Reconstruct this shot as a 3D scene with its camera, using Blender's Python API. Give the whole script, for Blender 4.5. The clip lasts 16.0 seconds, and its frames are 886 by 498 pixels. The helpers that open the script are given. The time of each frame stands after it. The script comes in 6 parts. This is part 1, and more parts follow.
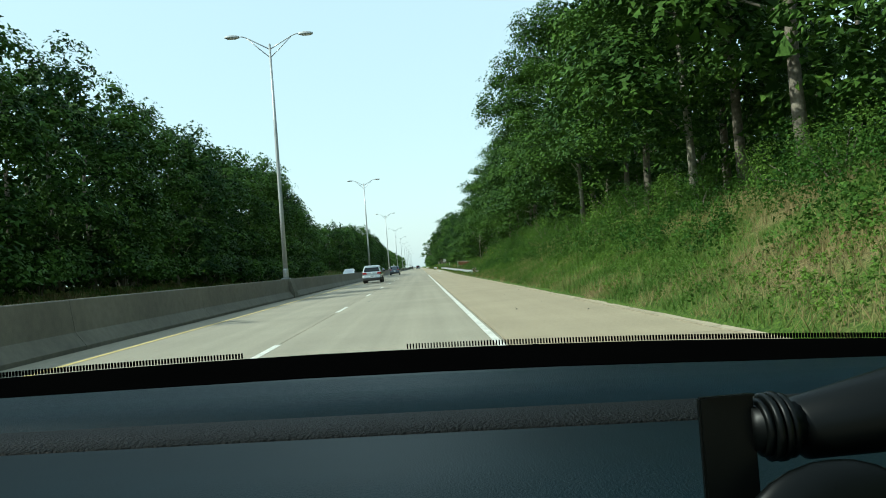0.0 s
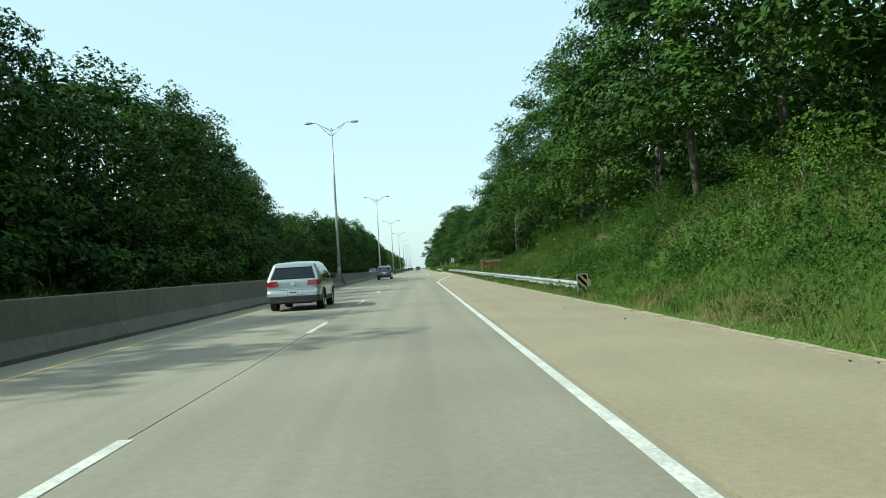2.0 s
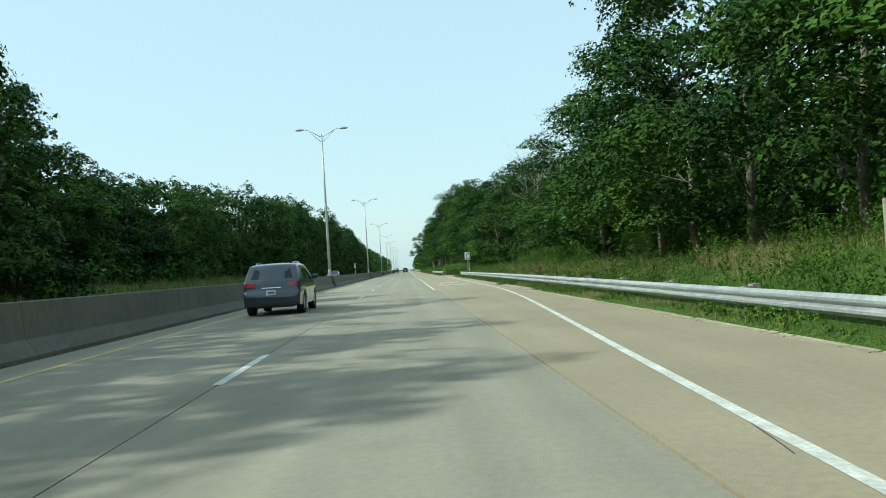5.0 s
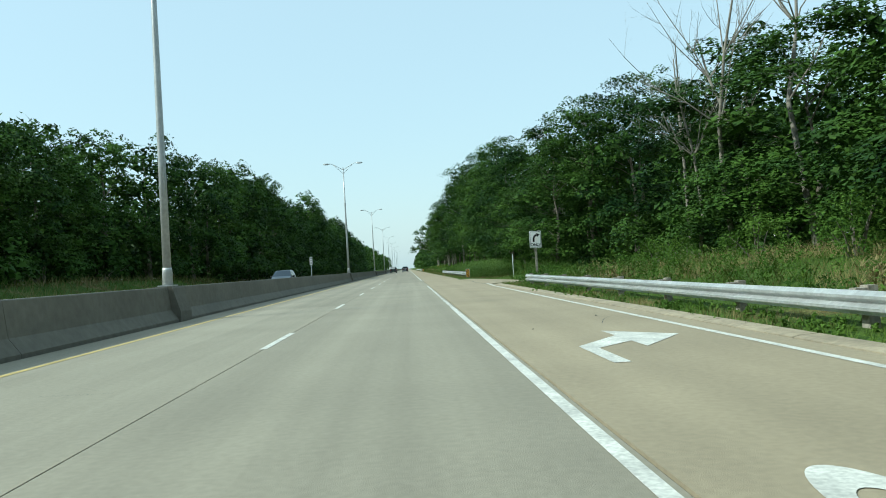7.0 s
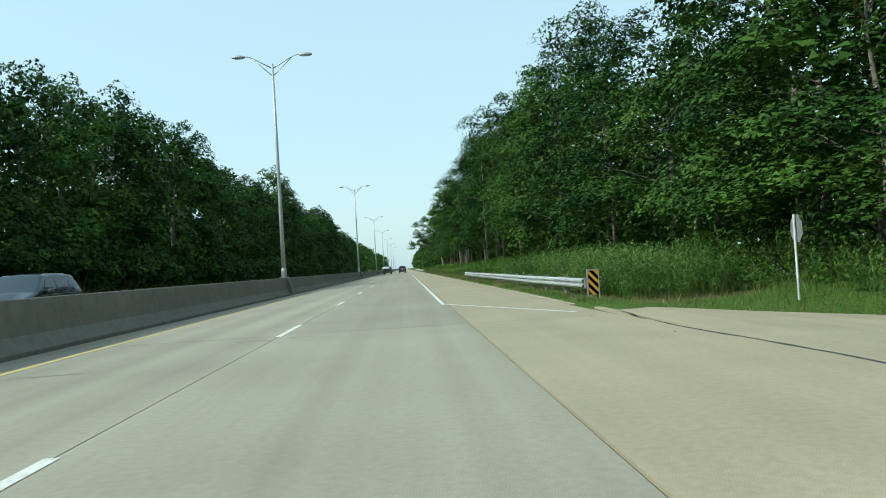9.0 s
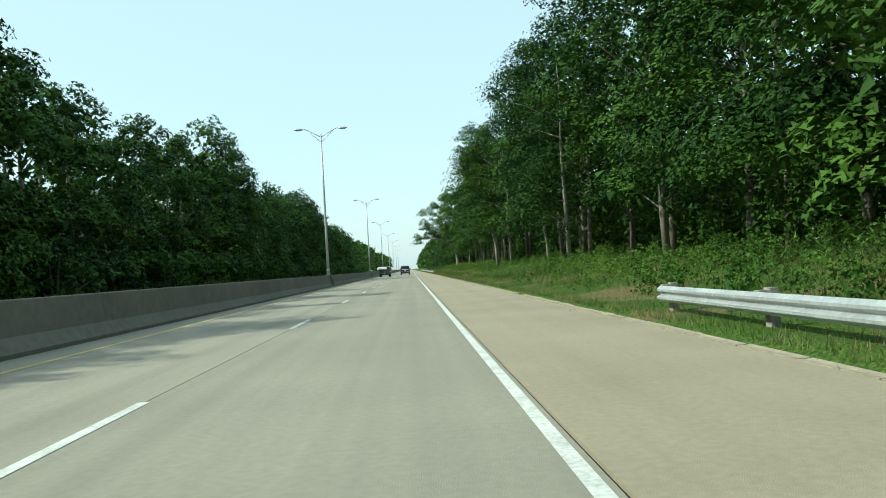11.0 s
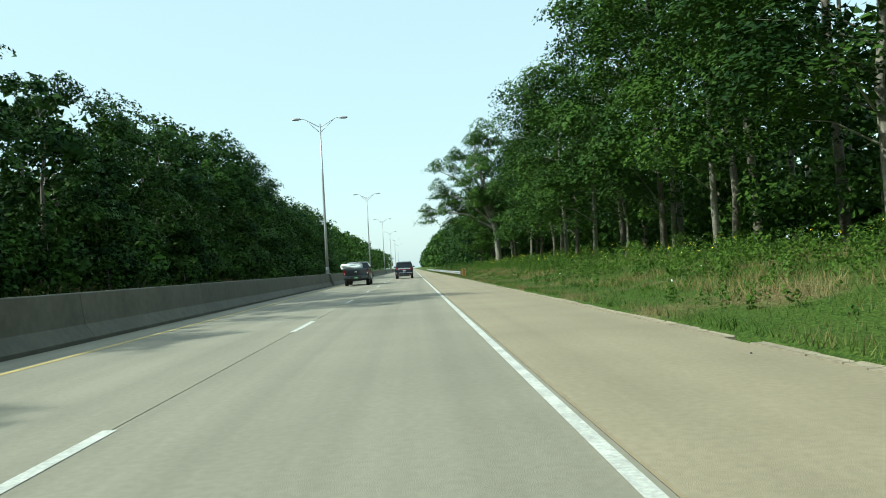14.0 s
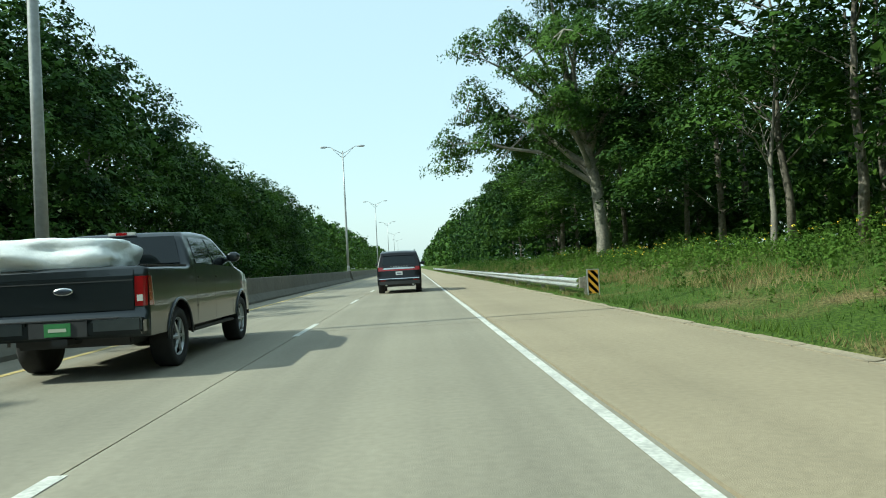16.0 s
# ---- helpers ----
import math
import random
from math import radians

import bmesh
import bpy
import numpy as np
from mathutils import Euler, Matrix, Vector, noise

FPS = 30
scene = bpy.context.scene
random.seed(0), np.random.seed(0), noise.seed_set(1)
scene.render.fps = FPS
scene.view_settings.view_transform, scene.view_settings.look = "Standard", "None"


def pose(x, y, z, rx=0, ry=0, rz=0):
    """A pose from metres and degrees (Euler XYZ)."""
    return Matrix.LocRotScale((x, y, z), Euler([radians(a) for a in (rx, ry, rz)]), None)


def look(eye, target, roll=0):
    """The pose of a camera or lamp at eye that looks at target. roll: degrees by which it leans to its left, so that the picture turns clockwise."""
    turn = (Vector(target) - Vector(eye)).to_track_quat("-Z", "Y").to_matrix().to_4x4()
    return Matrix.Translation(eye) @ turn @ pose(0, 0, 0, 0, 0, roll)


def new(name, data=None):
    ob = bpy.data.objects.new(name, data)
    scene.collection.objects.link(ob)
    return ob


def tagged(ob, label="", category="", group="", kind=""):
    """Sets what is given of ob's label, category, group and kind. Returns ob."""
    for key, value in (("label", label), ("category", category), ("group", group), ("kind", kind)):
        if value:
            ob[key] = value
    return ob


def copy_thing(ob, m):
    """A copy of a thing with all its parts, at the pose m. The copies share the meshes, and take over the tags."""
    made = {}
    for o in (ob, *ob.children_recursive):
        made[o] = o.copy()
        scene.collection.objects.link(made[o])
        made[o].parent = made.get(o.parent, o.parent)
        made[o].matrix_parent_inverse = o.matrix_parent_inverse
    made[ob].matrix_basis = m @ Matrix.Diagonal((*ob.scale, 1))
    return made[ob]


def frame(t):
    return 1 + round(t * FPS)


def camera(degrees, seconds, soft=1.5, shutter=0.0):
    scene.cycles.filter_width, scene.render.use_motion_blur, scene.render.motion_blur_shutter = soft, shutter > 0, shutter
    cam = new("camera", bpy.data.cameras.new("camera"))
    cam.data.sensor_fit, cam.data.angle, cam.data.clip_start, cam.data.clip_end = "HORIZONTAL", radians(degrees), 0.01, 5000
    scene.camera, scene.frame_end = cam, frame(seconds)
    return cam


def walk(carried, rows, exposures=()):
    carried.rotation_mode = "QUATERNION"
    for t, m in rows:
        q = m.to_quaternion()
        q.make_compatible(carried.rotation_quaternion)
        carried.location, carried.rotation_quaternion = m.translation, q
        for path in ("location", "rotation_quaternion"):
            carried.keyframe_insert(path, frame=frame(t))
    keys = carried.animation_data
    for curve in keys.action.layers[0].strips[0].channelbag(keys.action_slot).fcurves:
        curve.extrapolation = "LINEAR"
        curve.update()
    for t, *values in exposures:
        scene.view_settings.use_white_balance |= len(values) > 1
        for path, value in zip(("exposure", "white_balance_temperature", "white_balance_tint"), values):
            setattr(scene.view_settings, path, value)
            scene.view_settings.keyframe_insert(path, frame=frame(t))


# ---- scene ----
cam = camera(61.47, 16.0, soft=1.0)
PATH = [
    (0.0, pose(-1.113, -0.004, 1.169, 91.226, 0, -1.877) @ pose(0, 0, 0, 0, 0, -4.342)),
    (0.5, pose(-1.182, 11.310, 1.169, 90.819, 0, -1.750) @ pose(0, 0, 0, 0, 0, -3.943)),
    (1.0, pose(-1.225, 22.197, 1.169, 91.152, 0, -1.894) @ pose(0, 0, 0, 0, 0, -3.362)),
    (1.5, pose(-1.259, 33.104, 1.169, 91.324, 0, -1.775) @ pose(0, 0, 0, 0, 0, -3.336)),
    (2.0, pose(-1.373, 43.872, 1.169, 91.350, 0, -1.889) @ pose(0, 0, 0, 0, 0, -3.367)),
    (2.5, pose(-1.461, 54.824, 1.169, 91.334, 0, -2.454) @ pose(0, 0, 0, 0, 0, -3.319)),
    (3.0, pose(-1.489, 66.068, 1.169, 91.332, 0, -2.687) @ pose(0, 0, 0, 0, 0, -3.397)),
    (3.5, pose(-1.459, 77.297, 1.169, 91.345, 0, -2.758) @ pose(0, 0, 0, 0, 0, -3.470)),
    (4.0, pose(-1.472, 88.483, 1.169, 91.367, 0, -2.814) @ pose(0, 0, 0, 0, 0, -3.613)),
    (6.5, pose(-1.297, 145.422, 1.169, 91.430, 0, -2.941) @ pose(0, 0, 0, 0, 0, -3.614)),
    (7.0, pose(-1.252, 156.878, 1.169, 91.347, 0, -2.798) @ pose(0, 0, 0, 0, 0, -3.373)),
    (7.5, pose(-1.244, 168.483, 1.169, 91.463, 0, -2.807) @ pose(0, 0, 0, 0, 0, -3.520)),
    (8.0, pose(-1.155, 180.022, 1.169, 91.434, 0, -2.795) @ pose(0, 0, 0, 0, 0, -3.459)),
    (8.5, pose(-1.226, 191.645, 1.169, 91.417, 0, -2.813) @ pose(0, 0, 0, 0, 0, -3.561)),
    (9.0, pose(-1.137, 203.377, 1.169, 91.324, 0, -2.943) @ pose(0, 0, 0, 0, 0, -3.476)),
    (11.5, pose(-0.944, 264.636, 1.169, 91.397, 0, -2.506) @ pose(0, 0, 0, 0, 0, -3.400)),
    (12.0, pose(-0.988, 277.052, 1.169, 91.351, 0, -2.446) @ pose(0, 0, 0, 0, 0, -3.467)),
    (12.5, pose(-1.020, 289.434, 1.169, 91.214, 0, -2.335) @ pose(0, 0, 0, 0, 0, -3.512)),
    (13.0, pose(-1.129, 301.806, 1.169, 91.341, 0, -2.316) @ pose(0, 0, 0, 0, 0, -3.262)),
    (13.5, pose(-1.167, 314.263, 1.169, 91.314, 0, -2.476) @ pose(0, 0, 0, 0, 0, -3.095)),
    (14.0, pose(-1.169, 326.777, 1.169, 91.316, 0, -2.439) @ pose(0, 0, 0, 0, 0, -3.217)),
    (14.5, pose(-1.203, 339.291, 1.169, 91.303, 0, -2.351) @ pose(0, 0, 0, 0, 0, -3.159)),
    (15.0, pose(-1.286, 351.728, 1.169, 91.317, 0, -2.163) @ pose(0, 0, 0, 0, 0, -3.079)),
    (15.5, pose(-1.422, 364.266, 1.169, 91.312, 0, -2.265) @ pose(0, 0, 0, 0, 0, -2.827)),
    (16.0, pose(-1.420, 376.973, 1.169, 91.237, 0, -2.311) @ pose(0, 0, 0, 0, 0, -3.028)),
]
walk(cam, PATH, [(0.0, 0.92, 5800, -10), (3.5, 0.85, 5800, -10), (6.5, 0.73, 5600, -8), (9.0, 0.76, 5600, -8), (11.5, 0.93, 5800, -10), (16.0, 0.9, 5800, -10)])

# ---- sky, sun, exposure ----
SUN_EL, SUN_AZ = 39.5, 100.0     # the sun stands left of the road, a little behind
world = bpy.data.worlds.new("sky")
scene.world = world
world.use_nodes = True
wn = world.node_tree.nodes
sky = wn.new("ShaderNodeTexSky")
sky.sky_type = "NISHITA"
sky.sun_disc = False
sky.sun_elevation = radians(SUN_EL)
sky.sun_rotation = radians(-SUN_AZ)
sky.air_density, sky.dust_density, sky.ozone_density = 1.4, 1.3, 1.6
wn["Background"].inputs["Strength"].default_value = 0.15
haze = wn.new("ShaderNodeMix")     # a thin even summer haze over the clear sky
haze.data_type = "RGBA"
haze.inputs["Factor"].default_value = 0.78
haze.inputs["B"].default_value = (2.74, 3.1, 3.27, 1)
world.node_tree.links.new(sky.outputs["Color"], haze.inputs["A"])
world.node_tree.links.new(haze.outputs["Result"], wn["Background"].inputs["Color"])
sun_data = bpy.data.lights.new("sun", "SUN")
sun_data.energy, sun_data.angle, sun_data.color = 2.9, radians(0.6), (1.0, 0.93, 0.82)
sun = new("sun", sun_data)
sd = Vector((-math.sin(radians(SUN_AZ)) * math.cos(radians(SUN_EL)), math.cos(radians(SUN_AZ)) * math.cos(radians(SUN_EL)), math.sin(radians(SUN_EL))))
sun.matrix_world = look(sd * 50, (0, 0, 0))


# ---- materials ----
def mat(name, color, rough=0.6, metal=0.0, vary=0.25, scale=8.0, scale2=0.6, bump=0.0, bump_scale=60.0, rand=0.0, coat=0.0, streak=0.0):
    """A surface with two scales of variation, fine relief and, for repeats, a tint of its own."""
    m = bpy.data.materials.new(name)
    m.use_nodes = True
    n, l = m.node_tree.nodes, m.node_tree.links
    b = n["Principled BSDF"]
    b.inputs["Roughness"].default_value, b.inputs["Metallic"].default_value = rough, metal
    if coat:
        b.inputs["Coat Weight"].default_value, b.inputs["Coat Roughness"].default_value = coat, 0.04
    pos = n.new("ShaderNodeNewGeometry")
    fac = None
    for sc, amp in ((scale, vary), (scale2, vary)):
        t = n.new("ShaderNodeTexNoise")
        t.inputs["Scale"].default_value, t.inputs["Detail"].default_value = sc, 5.0
        l.new(pos.outputs["Position"], t.inputs["Vector"])
        r = n.new("ShaderNodeMapRange")
        r.inputs["From Min"].default_value, r.inputs["From Max"].default_value = 0.3, 0.7
        r.inputs["To Min"].default_value, r.inputs["To Max"].default_value = 1 - amp, 1 + amp
        l.new(t.outputs["Fac"], r.inputs["Value"])
        if fac is None:
            fac = r.outputs[0]
        else:
            k = n.new("ShaderNodeMath")
            k.operation = "MULTIPLY"
            l.new(fac, k.inputs[0]), l.new(r.outputs[0], k.inputs[1])
            fac = k.outputs[0]
    if streak:
        mp = n.new("ShaderNodeMapping")
        mp.inputs["Scale"].default_value = (1.1, 0.012, 1.0)
        l.new(pos.outputs["Position"], mp.inputs["Vector"])
        t = n.new("ShaderNodeTexNoise")
        t.inputs["Scale"].default_value, t.inputs["Detail"].default_value = 1.6, 4.0
        l.new(mp.outputs[0], t.inputs["Vector"])
        r = n.new("ShaderNodeMapRange")
        r.inputs["From Min"].default_value, r.inputs["From Max"].default_value = 0.3, 0.7
        r.inputs["To Min"].default_value, r.inputs["To Max"].default_value = 1 - streak, 1 + streak * 0.6
        l.new(t.outputs["Fac"], r.inputs["Value"])
        k = n.new("ShaderNodeMath")
        k.operation = "MULTIPLY"
        l.new(fac, k.inputs[0]), l.new(r.outputs[0], k.inputs[1])
        fac = k.outputs[0]
    if rand:
        o = n.new("ShaderNodeObjectInfo")
        r = n.new("ShaderNodeMapRange")
        r.inputs["To Min"].default_value, r.inputs["To Max"].default_value = 1 - rand, 1 + rand
        l.new(o.outputs["Random"], r.inputs["Value"])
        k = n.new("ShaderNodeMath")
        k.operation = "MULTIPLY"
        l.new(fac, k.inputs[0]), l.new(r.outputs[0], k.inputs[1])
        fac = k.outputs[0]
    v = n.new("ShaderNodeVectorMath")
    v.operation = "SCALE"
    v.inputs[0].default_value = color
    l.new(fac, v.inputs["Scale"])
    l.new(v.outputs[0], b.inputs["Base Color"])
    if bump:
        t = n.new("ShaderNodeTexNoise")
        t.inputs["Scale"].default_value, t.inputs["Detail"].default_value = bump_scale, 4.0
        l.new(pos.outputs["Position"], t.inputs["Vector"])
        u = n.new("ShaderNodeBump")
        u.inputs["Strength"].default_value, u.inputs["Distance"].default_value = bump, 0.02
        l.new(t.outputs["Fac"], u.inputs["Height"])
        l.new(u.outputs[0], b.inputs["Normal"])
    return m


def leaf_mat(name, dark, light, through_light=0.3, straw=None):
    """Leaves: a colour between two greens for each leaf and each plant, partly let through by light; straw: a dry colour in patches."""
    m = bpy.data.materials.new(name)
    m.use_nodes = True
    n, l = m.node_tree.nodes, m.node_tree.links
    b = n["Principled BSDF"]
    b.inputs["Roughness"].default_value = 0.55
    b.inputs["Specular IOR Level"].default_value = 0.06
    g, o = n.new("ShaderNodeNewGeometry"), n.new("ShaderNodeObjectInfo")
    a = n.new("ShaderNodeMath")
    a.operation = "MULTIPLY_ADD"
    a.inputs[1].default_value = 0.45
    l.new(o.outputs["Random"], a.inputs[0])
    k = n.new("ShaderNodeMath")
    k.operation = "MULTIPLY"
    k.inputs[1].default_value = 0.24
    l.new(g.outputs["Random Per Island"], k.inputs[0])
    bough_light = n.new("ShaderNodeTexNoise")     # boughs differ in green, with sunlit highlights and dark massing put into the colour
    bough_light.inputs["Scale"].default_value, bough_light.inputs["Detail"].default_value = 0.45, 2.0
    l.new(g.outputs["Position"], bough_light.inputs["Vector"])
    kb = n.new("ShaderNodeMapRange")
    kb.inputs["From Min"].default_value, kb.inputs["From Max"].default_value = 0.35, 0.65
    kb.inputs["To Min"].default_value, kb.inputs["To Max"].default_value = -0.2, 0.45
    l.new(bough_light.outputs["Fac"], kb.inputs["Value"])
    ka = n.new("ShaderNodeMath")
    l.new(k.outputs[0], ka.inputs[0]), l.new(kb.outputs[0], ka.inputs[1])
    l.new(ka.outputs[0], a.inputs[2])
    mix = n.new("ShaderNodeMix")
    mix.data_type = "RGBA"
    mix.inputs["A"].default_value, mix.inputs["B"].default_value = (*dark, 1), (*light, 1)
    l.new(a.outputs[0], mix.inputs["Factor"])
    col = mix.outputs["Result"]
    if straw:
        t = n.new("ShaderNodeTexNoise")
        t.inputs["Scale"].default_value, t.inputs["Detail"].default_value = 0.28, 6.0
        l.new(g.outputs["Position"], t.inputs["Vector"])
        s = n.new("ShaderNodeMath")
        s.operation = "MULTIPLY_ADD"
        s.inputs[1].default_value = 0.12
        l.new(g.outputs["Random Per Island"], s.inputs[0])
        l.new(t.outputs["Fac"], s.inputs[2])
        r = n.new("ShaderNodeMapRange")
        r.inputs["From Min"].default_value, r.inputs["From Max"].default_value = 0.5, 0.66
        l.new(s.outputs[0], r.inputs["Value"])
        m2 = n.new("ShaderNodeMix")
        m2.data_type = "RGBA"
        m2.inputs["B"].default_value = (*straw, 1)
        l.new(r.outputs[0], m2.inputs["Factor"]), l.new(col, m2.inputs["A"])
        col = m2.outputs["Result"]
    l.new(col, b.inputs["Base Color"])
    tr = n.new("ShaderNodeBsdfTranslucent")
    l.new(col, tr.inputs["Color"])
    ms = n.new("ShaderNodeMixShader")
    ms.inputs[0].default_value = through_light
    l.new(b.outputs[0], ms.inputs[1]), l.new(tr.outputs[0], ms.inputs[2])
    l.new(ms.outputs[0], n["Material Output"].inputs["Surface"])
    return m


LANE = mat("lane_concrete", (0.262, 0.237, 0.175), 0.85, vary=0.08, scale=14, scale2=0.35, bump=0.25, bump_scale=120, rand=0.05, streak=0.16)
SHOULDER = mat("shoulder_concrete", (0.305, 0.254, 0.166), 0.88, vary=0.09, scale=14, scale2=0.4, bump=0.25, bump_scale=120, rand=0.04, streak=0.08)
KERB = mat("kerb_concrete", (0.31, 0.262, 0.178), 0.9, vary=0.18, scale=9, scale2=1.0, bump=0.4, bump_scale=50)
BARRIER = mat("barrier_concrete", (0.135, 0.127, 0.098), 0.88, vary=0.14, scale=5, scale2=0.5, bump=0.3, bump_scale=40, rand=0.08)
JOINT = mat("joint_tar", (0.05, 0.05, 0.045), 0.8)
ROADBED = mat("roadbed", (0.045, 0.042, 0.036), 0.9)
WHITE = mat("white_road_paint", (0.56, 0.55, 0.49), 0.75, vary=0.22, scale=25, scale2=2.5)
YELLOW = mat("yellow_road_paint", (0.46, 0.35, 0.12), 0.7, vary=0.15, scale=25, scale2=2.5)


def turf_mat():
    """Matted turf: fine blades light and dark, dry in patches."""
    m = bpy.data.materials.new("matted_turf")
    m.use_nodes = True
    n, l = m.node_tree.nodes, m.node_tree.links
    b = n["Principled BSDF"]
    b.inputs["Roughness"].default_value, b.inputs["Specular IOR Level"].default_value = 0.95, 0.1
    g = n.new("ShaderNodeNewGeometry")

    def grain(scale, detail, lo, hi):
        t = n.new("ShaderNodeTexNoise")
        t.inputs["Scale"].default_value, t.inputs["Detail"].default_value = scale, detail
        l.new(g.outputs["Position"], t.inputs["Vector"])
        r = n.new("ShaderNodeMapRange")
        r.inputs["From Min"].default_value, r.inputs["From Max"].default_value = lo, hi
        l.new(t.outputs["Fac"], r.inputs["Value"])
        return r.outputs[0]

    def blend(fac, a, c):
        x = n.new("ShaderNodeMix")
        x.data_type = "RGBA"
        l.new(fac, x.inputs["Factor"])
        for slot, v in (("A", a), ("B", c)):
            if isinstance(v, tuple):
                x.inputs[slot].default_value = (*v, 1)
            else:
                l.new(v, x.inputs[slot])
        return x.outputs["Result"]

    fine = grain(16, 10, 0.35, 0.68)
    green = blend(fine, (0.035, 0.065, 0.012), (0.1, 0.155, 0.027))
    dry = blend(fine, (0.06, 0.055, 0.02), (0.27, 0.22, 0.1))
    col = blend(grain(0.28, 6, 0.54, 0.68), green, dry)
    l.new(col, b.inputs["Base Color"])
    bp = n.new("ShaderNodeBump")
    bp.inputs["Strength"].default_value, bp.inputs["Distance"].default_value = 0.8, 0.03
    l.new(fine, bp.inputs["Height"])
    l.new(bp.outputs[0], b.inputs["Normal"])
    return m


SOIL = turf_mat()
GALV = mat("galvanised_steel", (0.74, 0.75, 0.74), 0.45, 0.4, vary=0.1, scale=12, scale2=1.5)
POLE = mat("pole_aluminium", (0.42, 0.43, 0.42), 0.5, 0.5, vary=0.12, scale=10, scale2=1.0)
BARK_PALE = mat("pale_bark", (0.25, 0.23, 0.185), 0.9, vary=0.3, scale=9, scale2=1.0, bump=0.9, bump_scale=14)
BARK = mat("grey_bark", (0.15, 0.13, 0.1), 0.9, vary=0.35, scale=9, scale2=1.0, bump=0.9, bump_scale=14)
DEADWOOD = mat("dead_wood", (0.2, 0.18, 0.145), 0.9, vary=0.25, scale=12, scale2=2, bump=0.5, bump_scale=25)
LEAF = leaf_mat("oak_leaves", (0.009, 0.027, 0.008), (0.074, 0.138, 0.021), 0.05)
LEAF2 = leaf_mat("shrub_leaves", (0.03, 0.074, 0.012), (0.12, 0.2, 0.032), 0.22)
STRAW = leaf_mat("dry_grass_blades", (0.2, 0.16, 0.06), (0.36, 0.3, 0.14), 0.2)
GRASS = leaf_mat("grass_blades", (0.04, 0.088, 0.013), (0.115, 0.18, 0.028), 0.2, straw=(0.25, 0.2, 0.095))
REED = leaf_mat("feathery_weed_leaves", (0.075, 0.135, 0.03), (0.2, 0.29, 0.075), 0.3)
WOODPOST = mat("weathered_post", (0.26, 0.235, 0.19), 0.9, vary=0.25, scale=12, scale2=3, bump=0.4)
SIGNWHITE = mat("sign_white", (0.78, 0.78, 0.76), 0.4, vary=0.04)
BLACK = mat("black_paint", (0.02, 0.02, 0.02), 0.5, vary=0.1)
AMBER = mat("sign_amber", (0.75, 0.38, 0.04), 0.45, vary=0.06)
SIGNBACK = mat("sign_back_metal", (0.45, 0.46, 0.46), 0.5, 0.5, vary=0.08)
LENS = mat("lamp_lens", (0.6, 0.6, 0.56), 0.2, vary=0.03)


# ---- mesh helpers ----
def part(name, bm, material, parent=None, label="", smooth=False):
    me = bpy.data.meshes.new(name)
    bm.to_mesh(me)
    bm.free()
    me.materials.append(material)
    if smooth:
        me.polygons.foreach_set("use_smooth", [True] * len(me.polygons))
    ob = new(name, me)
    if parent is not None:
        ob.parent = parent
    if label:
        ob["label"] = label
    return ob


def arrays(name, verts, faces, material, parent=None, smooth=False):
    me = bpy.data.meshes.new(name)
    me.from_pydata(verts, [], faces)
    me.materials.append(material)
    if smooth:
        me.polygons.foreach_set("use_smooth", [True] * len(me.polygons))
    ob = new(name, me)
    if parent is not None:
        ob.parent = parent
    return ob


def add_box(bm, x0, x1, y0, y1, z0, z1, bevel=0.0):
    made = bmesh.ops.create_cube(bm, size=1.0)["verts"]
    for v in made:
        v.co = ((x0 + x1) / 2 + v.co.x * (x1 - x0), (y0 + y1) / 2 + v.co.y * (y1 - y0), (z0 + z1) / 2 + v.co.z * (z1 - z0))
    if bevel:
        edges = list({e for v in made for e in v.link_edges})
        bmesh.ops.bevel(bm, geom=edges, offset=bevel, segments=2, affect="EDGES")
    return bm


def box(*a):
    return add_box(bmesh.new(), *a)


def add_tube(bm, path, radii, sides=8, caps=True):
    """A tapered tube along a path."""
    rings = []
    for i, p in enumerate(path):
        p = Vector(p)
        d = Vector(path[min(i + 1, len(path) - 1)]) - Vector(path[max(i - 1, 0)])
        d.normalize()
        u = d.cross(Vector((0.31, 0.95, 0.07)) if abs(d.y) < 0.9 else Vector((1, 0, 0))).normalized()
        w = d.cross(u)
        r = radii[i]
        rings.append([bm.verts.new(p + (u * math.cos(k * math.tau / sides) + w * math.sin(k * math.tau / sides)) * r) for k in range(sides)])
    for a, b in zip(rings, rings[1:]):
        for k in range(sides):
            bm.faces.new((a[k], a[(k + 1) % sides], b[(k + 1) % sides], b[k]))
    if caps:
        bm.faces.new(rings[0][::-1])
        bm.faces.new(rings[-1])
    return bm


def tube(path, radii, sides=8):
    return add_tube(bmesh.new(), path, radii, sides)


def add_extrude(bm, section, y0, y1):
    """A closed section of (x, z) points drawn out along the road."""
    a = [bm.verts.new((x, y0, z)) for x, z in section]
    b = [bm.verts.new((x, y1, z)) for x, z in section]
    n = len(section)
    for k in range(n):
        bm.faces.new((a[k], a[(k + 1) % n], b[(k + 1) % n], b[k]))
    bm.faces.new(a[::-1])
    bm.faces.new(b)
    bmesh.ops.recalc_face_normals(bm, faces=bm.faces)
    return bm


def empty(name, x, y, z, rz=0.0):
    ob = new(name)
    ob.matrix_basis = pose(x, y, z, 0, 0, rz)
    return ob


def smoothstep(a, b, x):
    t = min(1.0, max(0.0, (x - a) / (b - a)))
    return t * t * (3 - 2 * t)


# ---- the lie of the land ----
ROAD_L, ROAD_R = -8.0, 2.95
SIDE_Y0, SIDE_Y1 = 203.0, 217.0


